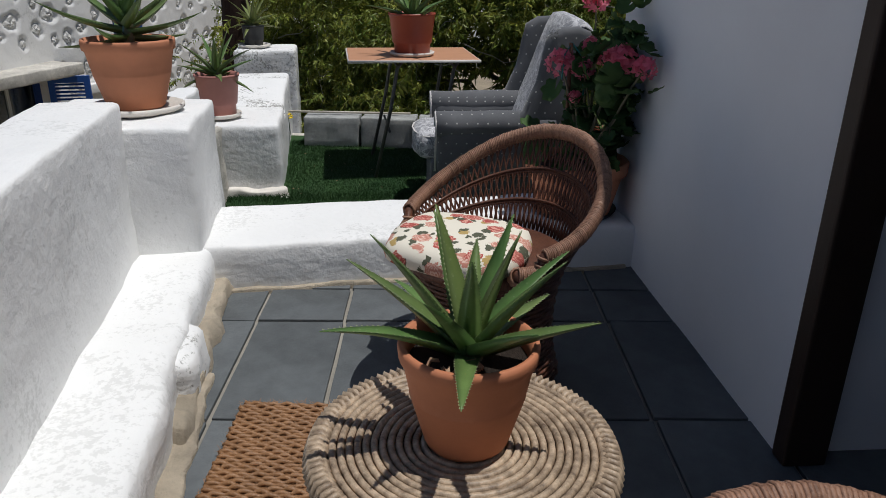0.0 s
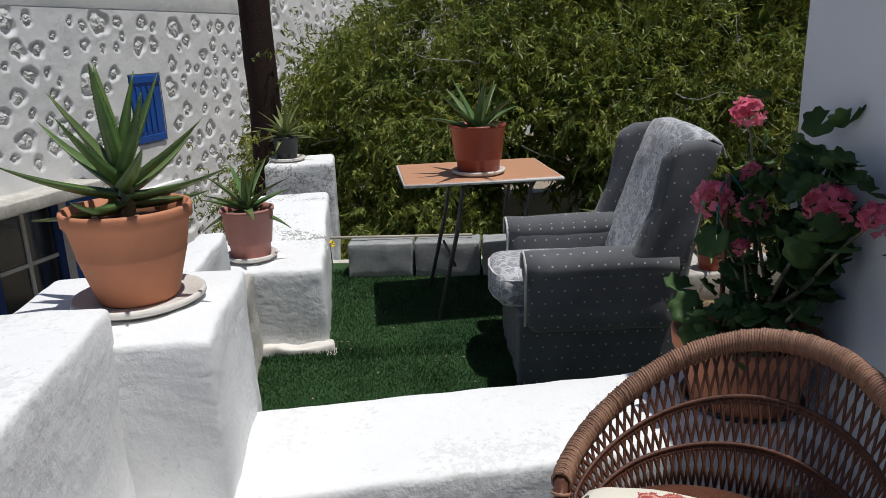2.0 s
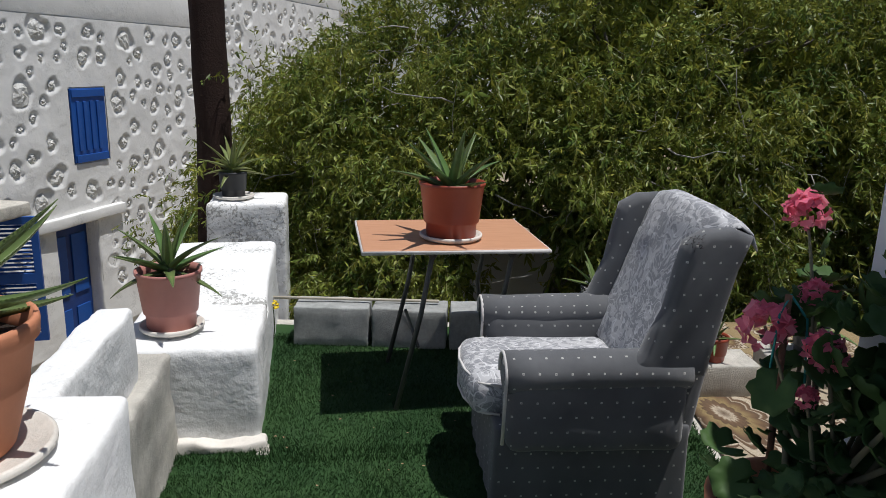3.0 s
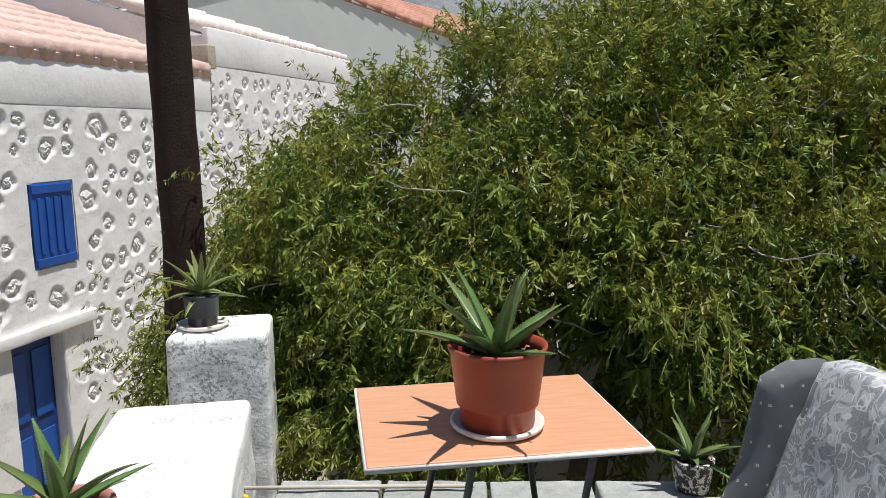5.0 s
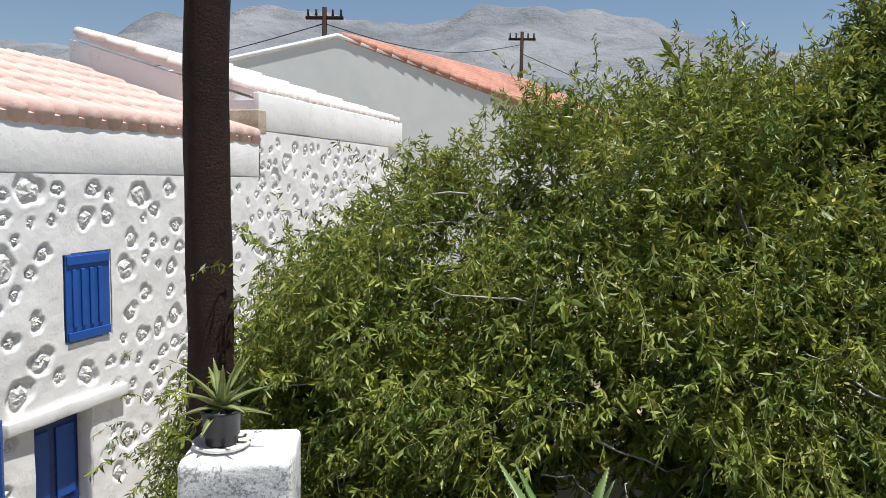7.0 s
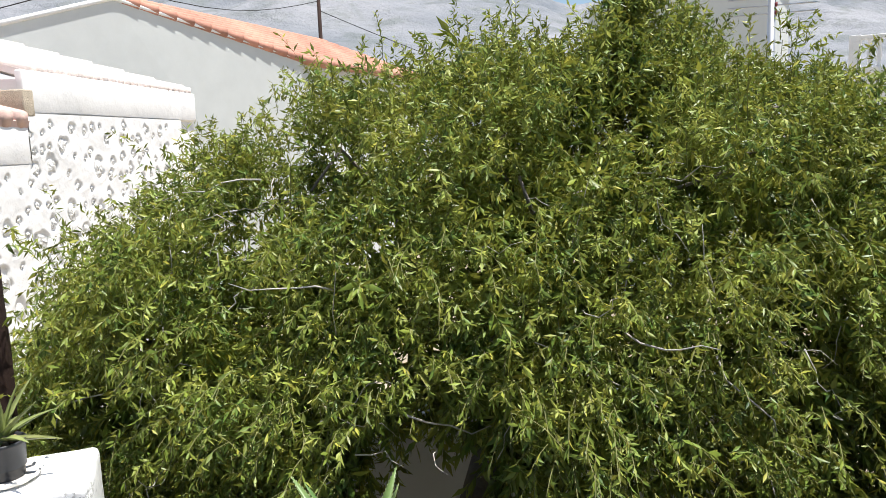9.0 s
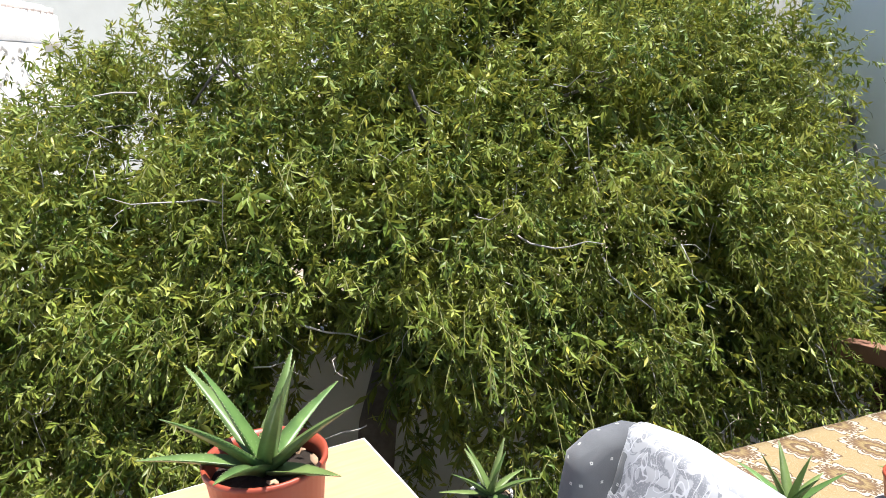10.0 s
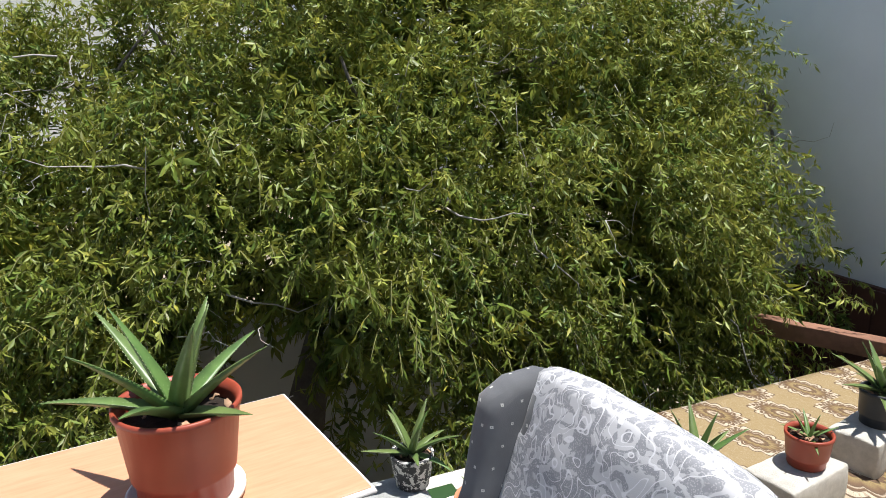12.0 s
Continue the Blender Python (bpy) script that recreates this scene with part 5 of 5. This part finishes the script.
def holed(x0, x1, z0, z1, holes, y0, y1):
    """A wall in x, z with rectangular openings right through it."""
    xs = sorted({x0, x1, *[h[0] for h in holes], *[h[1] for h in holes]})
    zs = sorted({z0, z1, *[h[2] for h in holes], *[h[3] for h in holes]})
    bm = bmesh.new()
    for a, b in zip(xs, xs[1:]):
        for c, e in zip(zs, zs[1:]):
            if any(h[0] <= (a + b) / 2 <= h[1] and h[2] <= (c + e) / 2 <= h[3] for h in holes):
                continue
            box(a, b, y0, y1, c, e, 0, bm)
    bmesh.ops.remove_doubles(bm, verts=bm.verts[:], dist=1e-5)
    bm.verts.index_update()
    seen = {}
    for f in bm.faces:
        seen.setdefault(frozenset(v.index for v in f.verts), []).append(f)
    bmesh.ops.delete(bm, geom=[f for fs in seen.values() if len(fs) > 1 for f in fs], context='FACES_ONLY')
    return bm


SHUT = (-0.56, -0.02, 0.20, 0.98)
DOOR = (-0.92, -0.30, -2.1, -0.42)
WIN = (-3.3, -1.72, -1.35, -0.10)
part("wall", holed(-7.5, 2.6, YARD, 2.14, [SHUT, DOOR, WIN], 0, 0.4), HOUSEW, house, "", False)
part("wall", box(2.6, 7.6, 0.02, 0.4, YARD, 2.62), HOUSEW, house, "", False)
part("wall", box(7.2, 7.6, 0.4, 5.5, YARD, 2.6), HOUSEW, house, "", False)
part("wall", box(-7.5, -7.1, 0.4, 5.5, YARD, 2.1), HOUSEW, house, "", False)
part("wall", box(-7.1, 7.2, 5.1, 5.5, YARD, 3.0), HOUSEW, house, "", False)
part("cornice", rbox(-7.5, 2.6, -0.035, 0.05, 1.66, 2.14, 0.02, 0.25, 0.012, 2), HOUSEW, house, "smooth whitish band under the eave")
part("cornice", rbox(2.6, 7.62, -0.03, 0.06, 2.24, 2.72, 0.02, 0.25, 0.012, 2), HOUSEW, house, "smooth white band under the eave")
part("lintel", rbox(-1.22, 0.12, -0.10, 0.2, -0.42, -0.30, 0.015, 0.1, 0.006), HOUSEW, house, "projecting plastered door lintel")
part("door_jamb", rbox(-0.30, -0.04, -0.045, 0.05, -2.2, -0.42, 0.02, 0.1, 0.01), HOUSEW, house)
dr = part("door", rbox(-0.91, -0.31, 0.10, 0.15, -2.1, -0.43, 0.005), DARKBLUE, house, "dark blue panelled door", False)
for z0, z1 in ((-2.0, -1.35), (-1.2, -0.55)):
    for x0, x1 in ((-0.86, -0.65), (-0.57, -0.36)):
        part("panel", rbox(x0, x1, 0.085, 0.099, z0, z1, 0.005), BLUE, dr, "", False)
sh = part("shutter", rbox(SHUT[0] + 0.01, SHUT[1] - 0.01, -0.05, -0.01, SHUT[2] + 0.01, SHUT[3] - 0.01, 0.006), BLUE, house, "closed bright blue wooden shutter", False)
for k in range(4):
    x = SHUT[0] + 0.10 + k * 0.10
    part("groove_batten", rbox(x - 0.022, x + 0.022, -0.066, -0.049, SHUT[2] + 0.13, SHUT[3] - 0.14, 0.006), BLUE, sh, "", False)
for z in (SHUT[2] + 0.05, SHUT[3] - 0.06):
    part("rail", rbox(SHUT[0] + 0.02, SHUT[1] - 0.02, -0.064, -0.049, z - 0.04, z + 0.04, 0.005), BLUE, sh, "", False)
part("shutter_surround", holed(SHUT[0] - 0.06, SHUT[1] + 0.06, SHUT[2] - 0.07, SHUT[3] + 0.05, [SHUT], -0.03, -0.002), HOUSEW, house, "", False)
part("window_hood", rbox(-3.9, -1.62, -0.42, 0.1, -0.10, 0.02, 0.015, 0.12, 0.008), CONCL, house, "thick plastered slab over the window")
wd = part("window", holed(-3.3, -1.72, -1.35, -0.10, [(-3.2, -2.62, -1.25, -0.2), (-2.54, -1.80, -1.25, -0.2)], 0.10, 0.16), DARKBLUE, house, "window with open blue louvred shutters", False)
for x0, x1 in ((-3.2, -2.62), (-2.54, -1.80)):
    part("pane", box(x0, x1, 0.125, 0.135, -1.25, -0.2), GLASS, wd, "", False)
    part("glazing_bar", rbox(x0, x1, 0.11, 0.15, -0.75, -0.71, 0.004), GREYW, wd, "", False)
    part("glazing_bar", rbox((x0 + x1) / 2 - 0.02, (x0 + x1) / 2 + 0.02, 0.105, 0.145, -1.25, -0.2, 0.004), GREYW, wd, "", False)
for x, ang in ((-1.74, -62), (-3.28, 64)):
    s = part("shutter", holed(0, 0.42, -1.32, -0.13, [(0.06, 0.36, -0.66, -0.2), (0.06, 0.36, -1.25, -0.76)], -0.02, 0.02), BLUE, house, "open blue louvred shutter", False)
    s.matrix_basis = pose(x, -0.03, 0, 0, 0, ang) if x > -2 else pose(x, -0.03, 0, 0, 0, 180 + ang) @ Matrix.Scale(1, 4)
    sl = part("slat", rbox(0.06, 0.36, -0.014, 0.014, -0.003, 0.003, 0.002), BLUE, s, "", False, pose(0, 0, -0.22, 40, 0, 0))
    for k in range(1, 26):
        z = -0.22 - k * 0.040
        if not -0.76 < z < -0.66:
            again(sl, pose(0, 0, z, 40, 0, 0))
# roofs
def tiled_slope(name, a, b, c, e, n, material, parent, label):
    """Rows of half-round tiles on the quad a, b (eave), c, e (ridge)."""
    a, b, c, e = map(Vector, (a, b, c, e))
    nrm = (b - a).cross(e - a).normalized()
    if nrm.z < 0:
        nrm = -nrm
    base = bmesh.new()
    vs = [base.verts.new(q) for q in (a, b, c, e)]
    base.faces.new(vs)
    ret = bmesh.ops.extrude_face_region(base, geom=base.faces[:])
    for v in [q for q in ret["geom"] if isinstance(q, bmesh.types.BMVert)]:
        v.co -= nrm * 0.08
    bmesh.ops.recalc_face_normals(base, faces=base.faces[:])
    roof = part(name, base, material, parent, label, False)
    bm = bmesh.new()
    for k in range(n):
        f = (k + 0.5) / n
        p, q = a.lerp(b, f), e.lerp(c, f)
        w = (b - a).length / n * 0.36
        rows = max(4, int((q - p).length / 0.45))
        for r in range(rows):
            p0, p1 = p.lerp(q, r / rows), p.lerp(q, (r + 1.06) / rows)
            tube([p0 + nrm * 0.012, p1 + nrm * 0.0], [w * 1.08, w * 0.9], 8, bm)
    o = part("roof_tiles", bm, material, roof)
    tagged(o, "", "", "", "stuff")
    return roof


tiled_slope("roof", (-7.5, -0.06, 2.15), (2.6, -0.06, 2.15), (2.6, 2.9, 3.1), (-7.5, 2.9, 3.1), 38, TILEP, house, "faded pink clay tile roof")
part("gable_parapet", rbox(2.55, 2.75, -0.05, 3.0, 2.2, 2.5, 0.02), SAND, house, "low pinkish parapet between the roofs")
part("gable_wall", prism([(0.0, 2.2), (2.95, 2.2), (2.95, 3.50), (0.0, 2.62)], 0.12), HOUSEW, house, "", False, pose(2.87, 0.05, 0, 0, 0, 90))
tiled_slope("roof", (2.75, 0.0, 2.72), (7.6, 0.0, 2.72), (5.6, 2.9, 3.60), (2.75, 2.9, 3.60), 22, TILEW, house, "whitewashed tile roof")
tiled_slope("roof", (7.6, 5.4, 2.72), (7.6, 0.0, 2.72), (5.6, 2.9, 3.60), (5.6, 3.0, 3.60), 14, TILEW, house, "whitewashed hipped roof end")

# exposed stones, each sunk in a hollow of the render
STONE = plaster("limewashed_stone", (0.72, 0.71, 0.68), 0.8, 1.8)


def stone_mesh(seed):
    rg = random.Random(seed)
    bm = bmesh.new()
    n = 11
    rr = [1 + rg.uniform(-0.2, 0.2) for _ in range(n)]
    rings = []
    for s, y in ((1.0, 0.012), (0.82, -0.010), (0.5, -0.020), (0.22, -0.022)):
        rings.append([bm.verts.new((s * rr[k] * 0.077 * math.cos(2 * math.pi * k / n), y + rg.uniform(-0.007, 0.007), s * rr[k] * 0.077 * math.sin(2 * math.pi * k / n))) for k in range(n)])
    for a, b in zip(rings, rings[1:]):
        for k in range(n):
            bm.faces.new((a[k], a[(k + 1) % n], b[(k + 1) % n], b[k]))
    bm.faces.new(rings[-1])
    bmesh.ops.recalc_face_normals(bm, faces=bm.faces[:])
    return mesh_of(bm, STONE, False)


STONES = [stone_mesh(s) for s in range(6)]
rg = random.Random(77)
placed = []
tries = 0
while len(placed) < 300 and tries < 12000:
    tries += 1
    x, z = rg.uniform(-4.0, 6.4), rg.uniform(-1.2, 2.2)
    if z > (1.56 if x < 2.6 else 2.12) or (x > 3 and z < 0.7):
        continue
    s = rg.choice((0.5, 0.7, 0.9, 1.1, 1.35, 1.7)) * rg.uniform(0.85, 1.15)
    r = 0.086 * s
    if any(h[0] - r - 0.1 < x < h[1] + r + 0.1 and h[2] - r - 0.12 < z < h[3] + r + 0.15 for h in (SHUT, DOOR, WIN)) or (-4 < x < -1.5 and -0.3 < z < 0.2):
        continue
    if any((x - a) ** 2 + (z - b) ** 2 < (r + c + 0.05) ** 2 for a, b, c, e in placed):
        continue
    placed.append((x, z, r, rg.uniform(0.8, 1.3)))
    o = new("stone", STONES[len(placed) % 6])
    o.parent = house
    o.matrix_basis = Matrix.LocRotScale((x, -0.021, z), Euler((0, rg.uniform(0, 6.28), 0)), (s * rg.uniform(0.8, 1.2), 1.0, s * rg.uniform(0.75, 1.05)))
GX, GZ = np.arange(-4.4, 6.9, 0.022), np.arange(-1.7, 2.26, 0.022)
gx, gz = np.meshgrid(GX, GZ, indexing="ij")
depth = np.zeros_like(gx)
for x, z, r, w in placed:
    i0, i1 = np.searchsorted(GX, [x - 0.3, x + 0.3])
    j0, j1 = np.searchsorted(GZ, [z - 0.3, z + 0.3])
    dx, dz = gx[i0:i1, j0:j1] - x, gz[i0:i1, j0:j1] - z
    ang = np.arctan2(dz, dx)
    q = np.sqrt(dx ** 2 + dz ** 2) / (r * (1 + 0.16 * np.sin(ang * 2 + w * 31) + 0.10 * np.sin(ang * 3 + w * 9) + 0.06 * np.sin(ang * 5 + w * 20)))
    bowl = np.clip((1.04 - q) / 0.16, 0, 1) * 0.022 - 0.003 * np.exp(-((q - 1.14) / 0.13) ** 2)
    depth[i0:i1, j0:j1] += bowl
wave = np.array([noise.fractal((x * 2.2, z * 2.2, 3.3), 1.0, 2.0, 4) for x, z in zip(gx.ravel(), gz.ravel())]).reshape(gx.shape)
verts = np.stack([gx, -0.044 + depth + 0.010 * wave, gz], 2).reshape(-1, 3)
nz = len(GZ)
ii, jj = np.meshgrid(np.arange(len(GX) - 1), np.arange(nz - 1), indexing="ij")
cx, cz = GX[ii] + 0.011, GZ[jj] + 0.011
use = ~((cx < 2.6) & (cz > 1.67))
for h in (SHUT, DOOR, WIN):
    use &= ~((cx > h[0] - 0.01) & (cx < h[1] + 0.01) & (cz > h[2] - 0.01) & (cz < h[3] + 0.01))
k = (ii * nz + jj)[use]
o = new("render_coat", raw_mesh("render_coat", verts, np.stack([k, k + nz, k + nz + 1, k + 1], 1), HOUSEW))
o.parent = house
o.data.polygons.foreach_set("use_smooth", [True] * len(o.data.polygons))
tagged(o, "uneven limewash render with hollows round the stones")

# ---- gabled house ----
gh = thing("gabled_house", pose(0, 0, 0), "plain grey-white gabled house with a red tile roof", "house")
A, Bq, Lq = Vector((-3.85, 21, 5.15)), Vector((0.35, 24, 4.05)), Vector((-8.0, 18.2, 3.6))
back = Vector((5.0, 8.0, 0))
bm = bmesh.new()
front = [Vector((Lq.x, Lq.y, YARD)), Vector((Bq.x, Bq.y, YARD)), Bq, A, Lq]
f0 = [bm.verts.new(q) for q in front]
f1 = [bm.verts.new(q + back) for q in front]
bm.faces.new(f0)
bm.faces.new(f1[::-1])
for i in range(5):
    bm.faces.new((f0[i], f0[(i + 1) % 5], f1[(i + 1) % 5], f1[i]))
bmesh.ops.recalc_face_normals(bm, faces=bm.faces[:])
part("wall", bm, GREYW, gh, "", False)
up = Vector((0, 0, 0.06))
tiled_slope("roof", Bq + up + Vector((0.25, 0.15, -0.08)), Bq + back + up + Vector((0.25, 0.15, -0.08)), A + back + up, A + up, 26, TILER, gh, "red clay tile roof")
low = back * 0.05 - Vector((0, 0, 0.16))
tiled_slope("roof", Lq + low, Lq + back + low, A + back + low, A + low, 20, TILER, gh, "red clay tile roof")
part("verge", tube([Lq + up * 0.5, A + up * 1.0, Bq + up * 0.8], 0.06, 6), WHITE, gh, "white painted verge")

# ---- grey building, aerial and balcony house ----
gb = thing("grey_building", pose(0, 0, 0), "tall plain grey-white building flank", "building")
part("wall", prism([(0, YARD), (4.2, YARD), (4.2, 5.15), (0, 4.75)], 4.0), GREYW, gb, "", False, pose(7.5, 20.4, 0, 0, 0, -42))
part("coping", prism([(-0.05, 4.75), (4.25, 5.15), (4.25, 5.25), (-0.05, 4.85)], 4.1), CONC, gb, "", False, pose(7.5, 20.35, 0, 0, 0, -42))
an = thing("aerial", pose(6.72, 12.0, YARD), "roof aerial with thin metal rods on a grey mast", "aerial")
part("mast", tube([(0, 0, 0), (0, 0, 6.3)], 0.055, 8), ALU, an)
for z, n in ((6.05, 4), (5.6, 5)):
    part("boom", tube([(-0.02, -0.02, z - 0.05), (-0.02, -0.02, z + 0.42)], 0.02, 6), ALU, an)
    for i in range(n):
        part("rod", tube([(-0.62, 0.12, z - 0.06 + i * 0.11), (0.66, -0.14, z + i * 0.11)], 0.010, 5), ALU, an)
        part("insulator", lathe([(0, -0.03), (0.03, -0.03), (0.035, 0.0), (0.03, 0.03), (0, 0.03)], 8), PIPE, an, "", True, pose(0.03, -0.03, z - 0.02 + i * 0.11))
wire = tagged(part("cable", tube([(2.05, 7.9, 4.2), (3.4, 9.2, 3.45), (5.0, 10.6, 2.6), (6.6, 11.9, 2.0)], 0.012, 5), WIRE), "black overhead cable crossing above the tree", "cable")

bh = thing("balcony_house", pose(12.2, 16.8, 1.63, 0, 0, -46) @ Matrix.Scale(0.68, 4), "white house with a balustraded balcony and wooden shutters", "house")
part("wall", rbox(1.45, 7.0, 1.2, 5.0, YARD - 3.4, 6.5, 0.03), WHITE, bh, "", False)
part("balcony_slab", rbox(-0.15, 6.0, -0.1, 1.25, 1.75, 1.95, 0.02), WHITE, bh, "", False)
part("balcony_wall", rbox(-0.05, 6.0, 0.0, 1.2, YARD - 3.4, 1.75, 0.02), WHITE, bh, "", False)
part("handrail", rbox(-0.15, 6.0, -0.08, 0.12, 2.82, 2.96, 0.02), WHITE, bh, "", False)
part("handrail", rbox(-0.15, 0.05, 0.12, 1.2, 2.82, 2.96, 0.02), WHITE, bh, "", False)
part("corner_post", rbox(-0.17, 0.17, -0.1, 0.16, 1.95, 2.98, 0.015), WHITE, bh, "", False)
ba = part("baluster", lathe([(0.075, 1.95), (0.075, 2.0), (0.05, 2.05), (0.085, 2.25), (0.05, 2.55), (0.045, 2.7), (0.075, 2.76), (0.075, 2.83)], 12), WHITE, bh, "", True, pose(0.42, 0.02, 0))
for k in range(1, 16):
    again(ba, pose(0.42 + k * 0.27, 0.02, 0))
for k in range(4):
    again(ba, pose(-0.05, 0.4 + k * 0.24, 0))
part("drainpipe", tube([(1.85, 1.13, 1.95), (1.85, 1.13, 6.4)], 0.06, 8), PIPE, bh, "dark red drainpipe")
wf = part("balcony_door", holed(2.4, 4.85, 1.95, 4.45, [(3.25, 3.95, 2.1, 4.3), (4.05, 4.75, 2.1, 4.3)], 1.14, 1.2), WOODDOOR, bh, "varnished wooden balcony door", False)
for x0, x1 in ((3.25, 3.60), (4.05, 4.75)):
    part("pane", box(x0, x1, 1.165, 1.175, 2.1, 4.3), GLASS, wf, "", False)
s = part("shutter", rbox(2.35, 3.0, 1.02, 1.08, 1.98, 4.4, 0.01), WOODDOOR, bh, "open varnished wooden shutter", False)
for k in range(14):
    part("slat", rbox(2.43, 2.92, 1.0, 1.02, 2.1 + k * 0.16, 2.2 + k * 0.16, 0.004), WOODDOOR, s, "", False)

# ---- distant poles, hills, shrubs ----
def far_pole(x, y, top, label):
    p = thing("power_pole", pose(x, y, YARD), label, "utility pole", "distant power poles")
    h = top - YARD
    part("shaft", tube([(0, 0, 0), (0, 0, h)], [0.22, 0.15], 8), POLE, p)
    part("crossarm", rbox(-1.2, 1.2, -0.1, 0.1, h - 0.75, h - 0.55, 0.02), POLE, p)
    for k in range(5):
        part("insulator", lathe([(0, 0), (0.09, 0.05), (0.06, 0.3), (0.09, 0.4), (0, 0.45)], 8), BLACKPOT, p, "", True, pose(-1.05 + k * 0.525, 0, h - 0.55))
    return p


far_pole(-10.1, 50, 12.4, "dark wooden power pole with a crossarm and insulators")
far_pole(3.5, 70, 14.9, "dark wooden power pole with a crossarm and wires")
for a, b in (((-40, 62, 9.5), (-10.1, 50, 11.4)), ((-10.1, 50, 11.4), (3.5, 70, 13.8)), ((3.5, 70, 13.0), (40, 95, 6.0))):
    a, b = Vector(a), Vector(b)
    tagged(part("power_line", tube([a.lerp(b, f) - Vector((0, 0, 1.2 * math.sin(math.pi * f))) for f in np.linspace(0, 1, 9)], 0.035, 4), WIRE), "thin dark overhead power line", "cable")
bm = bmesh.new()
nx, ny = 150, 44
gridv = []
for j in range(ny + 1):
    rowv = []
    for i in range(nx + 1):
        x = -420 + 900 * i / nx
        y = 150 + 300 * j / ny
        f = j / ny
        crest = 90 + 26 * noise.fractal((x * 0.006 + 3.1, 0.4, 0), 1.0, 2.0, 4) + 9 * math.exp(-((x - 30) / 90) ** 2) - 0.05 * max(0.0, x - 110)
        z = YARD + 4 + (crest * 0.99 + 2) * max(0.0, f) ** 1.5
        z += 9 * f * noise.fractal((x * 0.02, y * 0.02, 5), 1.0, 2.0, 5)
        rowv.append(bm.verts.new((x, y, z - 8 * (j == 0))))
    gridv.append(rowv)
for j in range(ny):
    for i in range(nx):
        bm.faces.new((gridv[j][i], gridv[j][i + 1], gridv[j + 1][i + 1], gridv[j + 1][i]))
# no air haze in the scene; HILL carries it as colour
tagged(part("backdrop", bm, HILL), "bare mountains across the valley, with distance haze in their grey colour", "", "", "structure")
rg = random.Random(5)
bm = bmesh.new()
for k in range(420):
    x, y = rg.uniform(-80, 110), rg.uniform(110, 190)
    s = rg.uniform(0.5, 1.6)
    z = YARD + 2 + (y - 150) * 0.12 * (y > 150)
    box(x - s, x + s, y - s, y + s, z - 1, z + s * 1.2, 0, bm)
tagged(part("village_houses", bm, WHITE, None, "", False), "far scattered pale houses on the valley floor", "houses", "", "stuff")
bush = thing("far_bush", pose(-9.2, 27, 3.6), "distant yellow-green bush above the roof", "bush")
bm = bmesh.new()
for k in range(700):
    v = Vector((rg.gauss(0, 0.5), rg.gauss(0, 0.5), rg.gauss(0, 0.3)))
    s1, s2 = Vector((rg.gauss(0, 1), rg.gauss(0, 1), rg.gauss(0, 1))).normalized() * 0.1, Vector((rg.gauss(0, 1), rg.gauss(0, 1), rg.gauss(0, 1))).normalized() * 0.06
    bm.faces.new([bm.verts.new(q) for q in (v - s1, v + s2, v + s1, v - s2)])
part("leaves", bm, LEAF, bush)
part("trunk", tube([(0, 0, -5.8), (0.1, 0, -0.3)], [0.15, 0.06], 8), BARK, bush)

# ---- slate tiles, last ----
TILES = {}
for tag, half in (("long", 0.283), ("short", 0.122)):
    for k in range(4):
        bm = rbox(-0.143, 0.143, -half, half, -0.014, 0.0, 0.003, 0.09, 0.0012, 9, k * 3.3)
        TILES[tag, k] = mesh_of(bm, SLATE, False)
rg = random.Random(8)
for j in range(-1, 8):
    for i in range(7):
        cx = -0.722 + i * 0.2985 + 0.06 * (1.6 - (1.47 - j * 0.577)) * 0.12
        cy = 1.887 if j < 0 else 1.470 if j == 0 else 1.053 - (j - 1) * 0.577
        o = new("tile", TILES["short" if j == 0 else "long", rg.randrange(4)])
        o.parent = floor
        o.matrix_basis = pose(cx, cy + 0.014 * i * 0.3, rg.uniform(-0.002, 0.001), rg.uniform(-0.2, 0.2), rg.uniform(-0.2, 0.2), rg.choice((0, 180)) + rg.uniform(-0.3, 0.3))
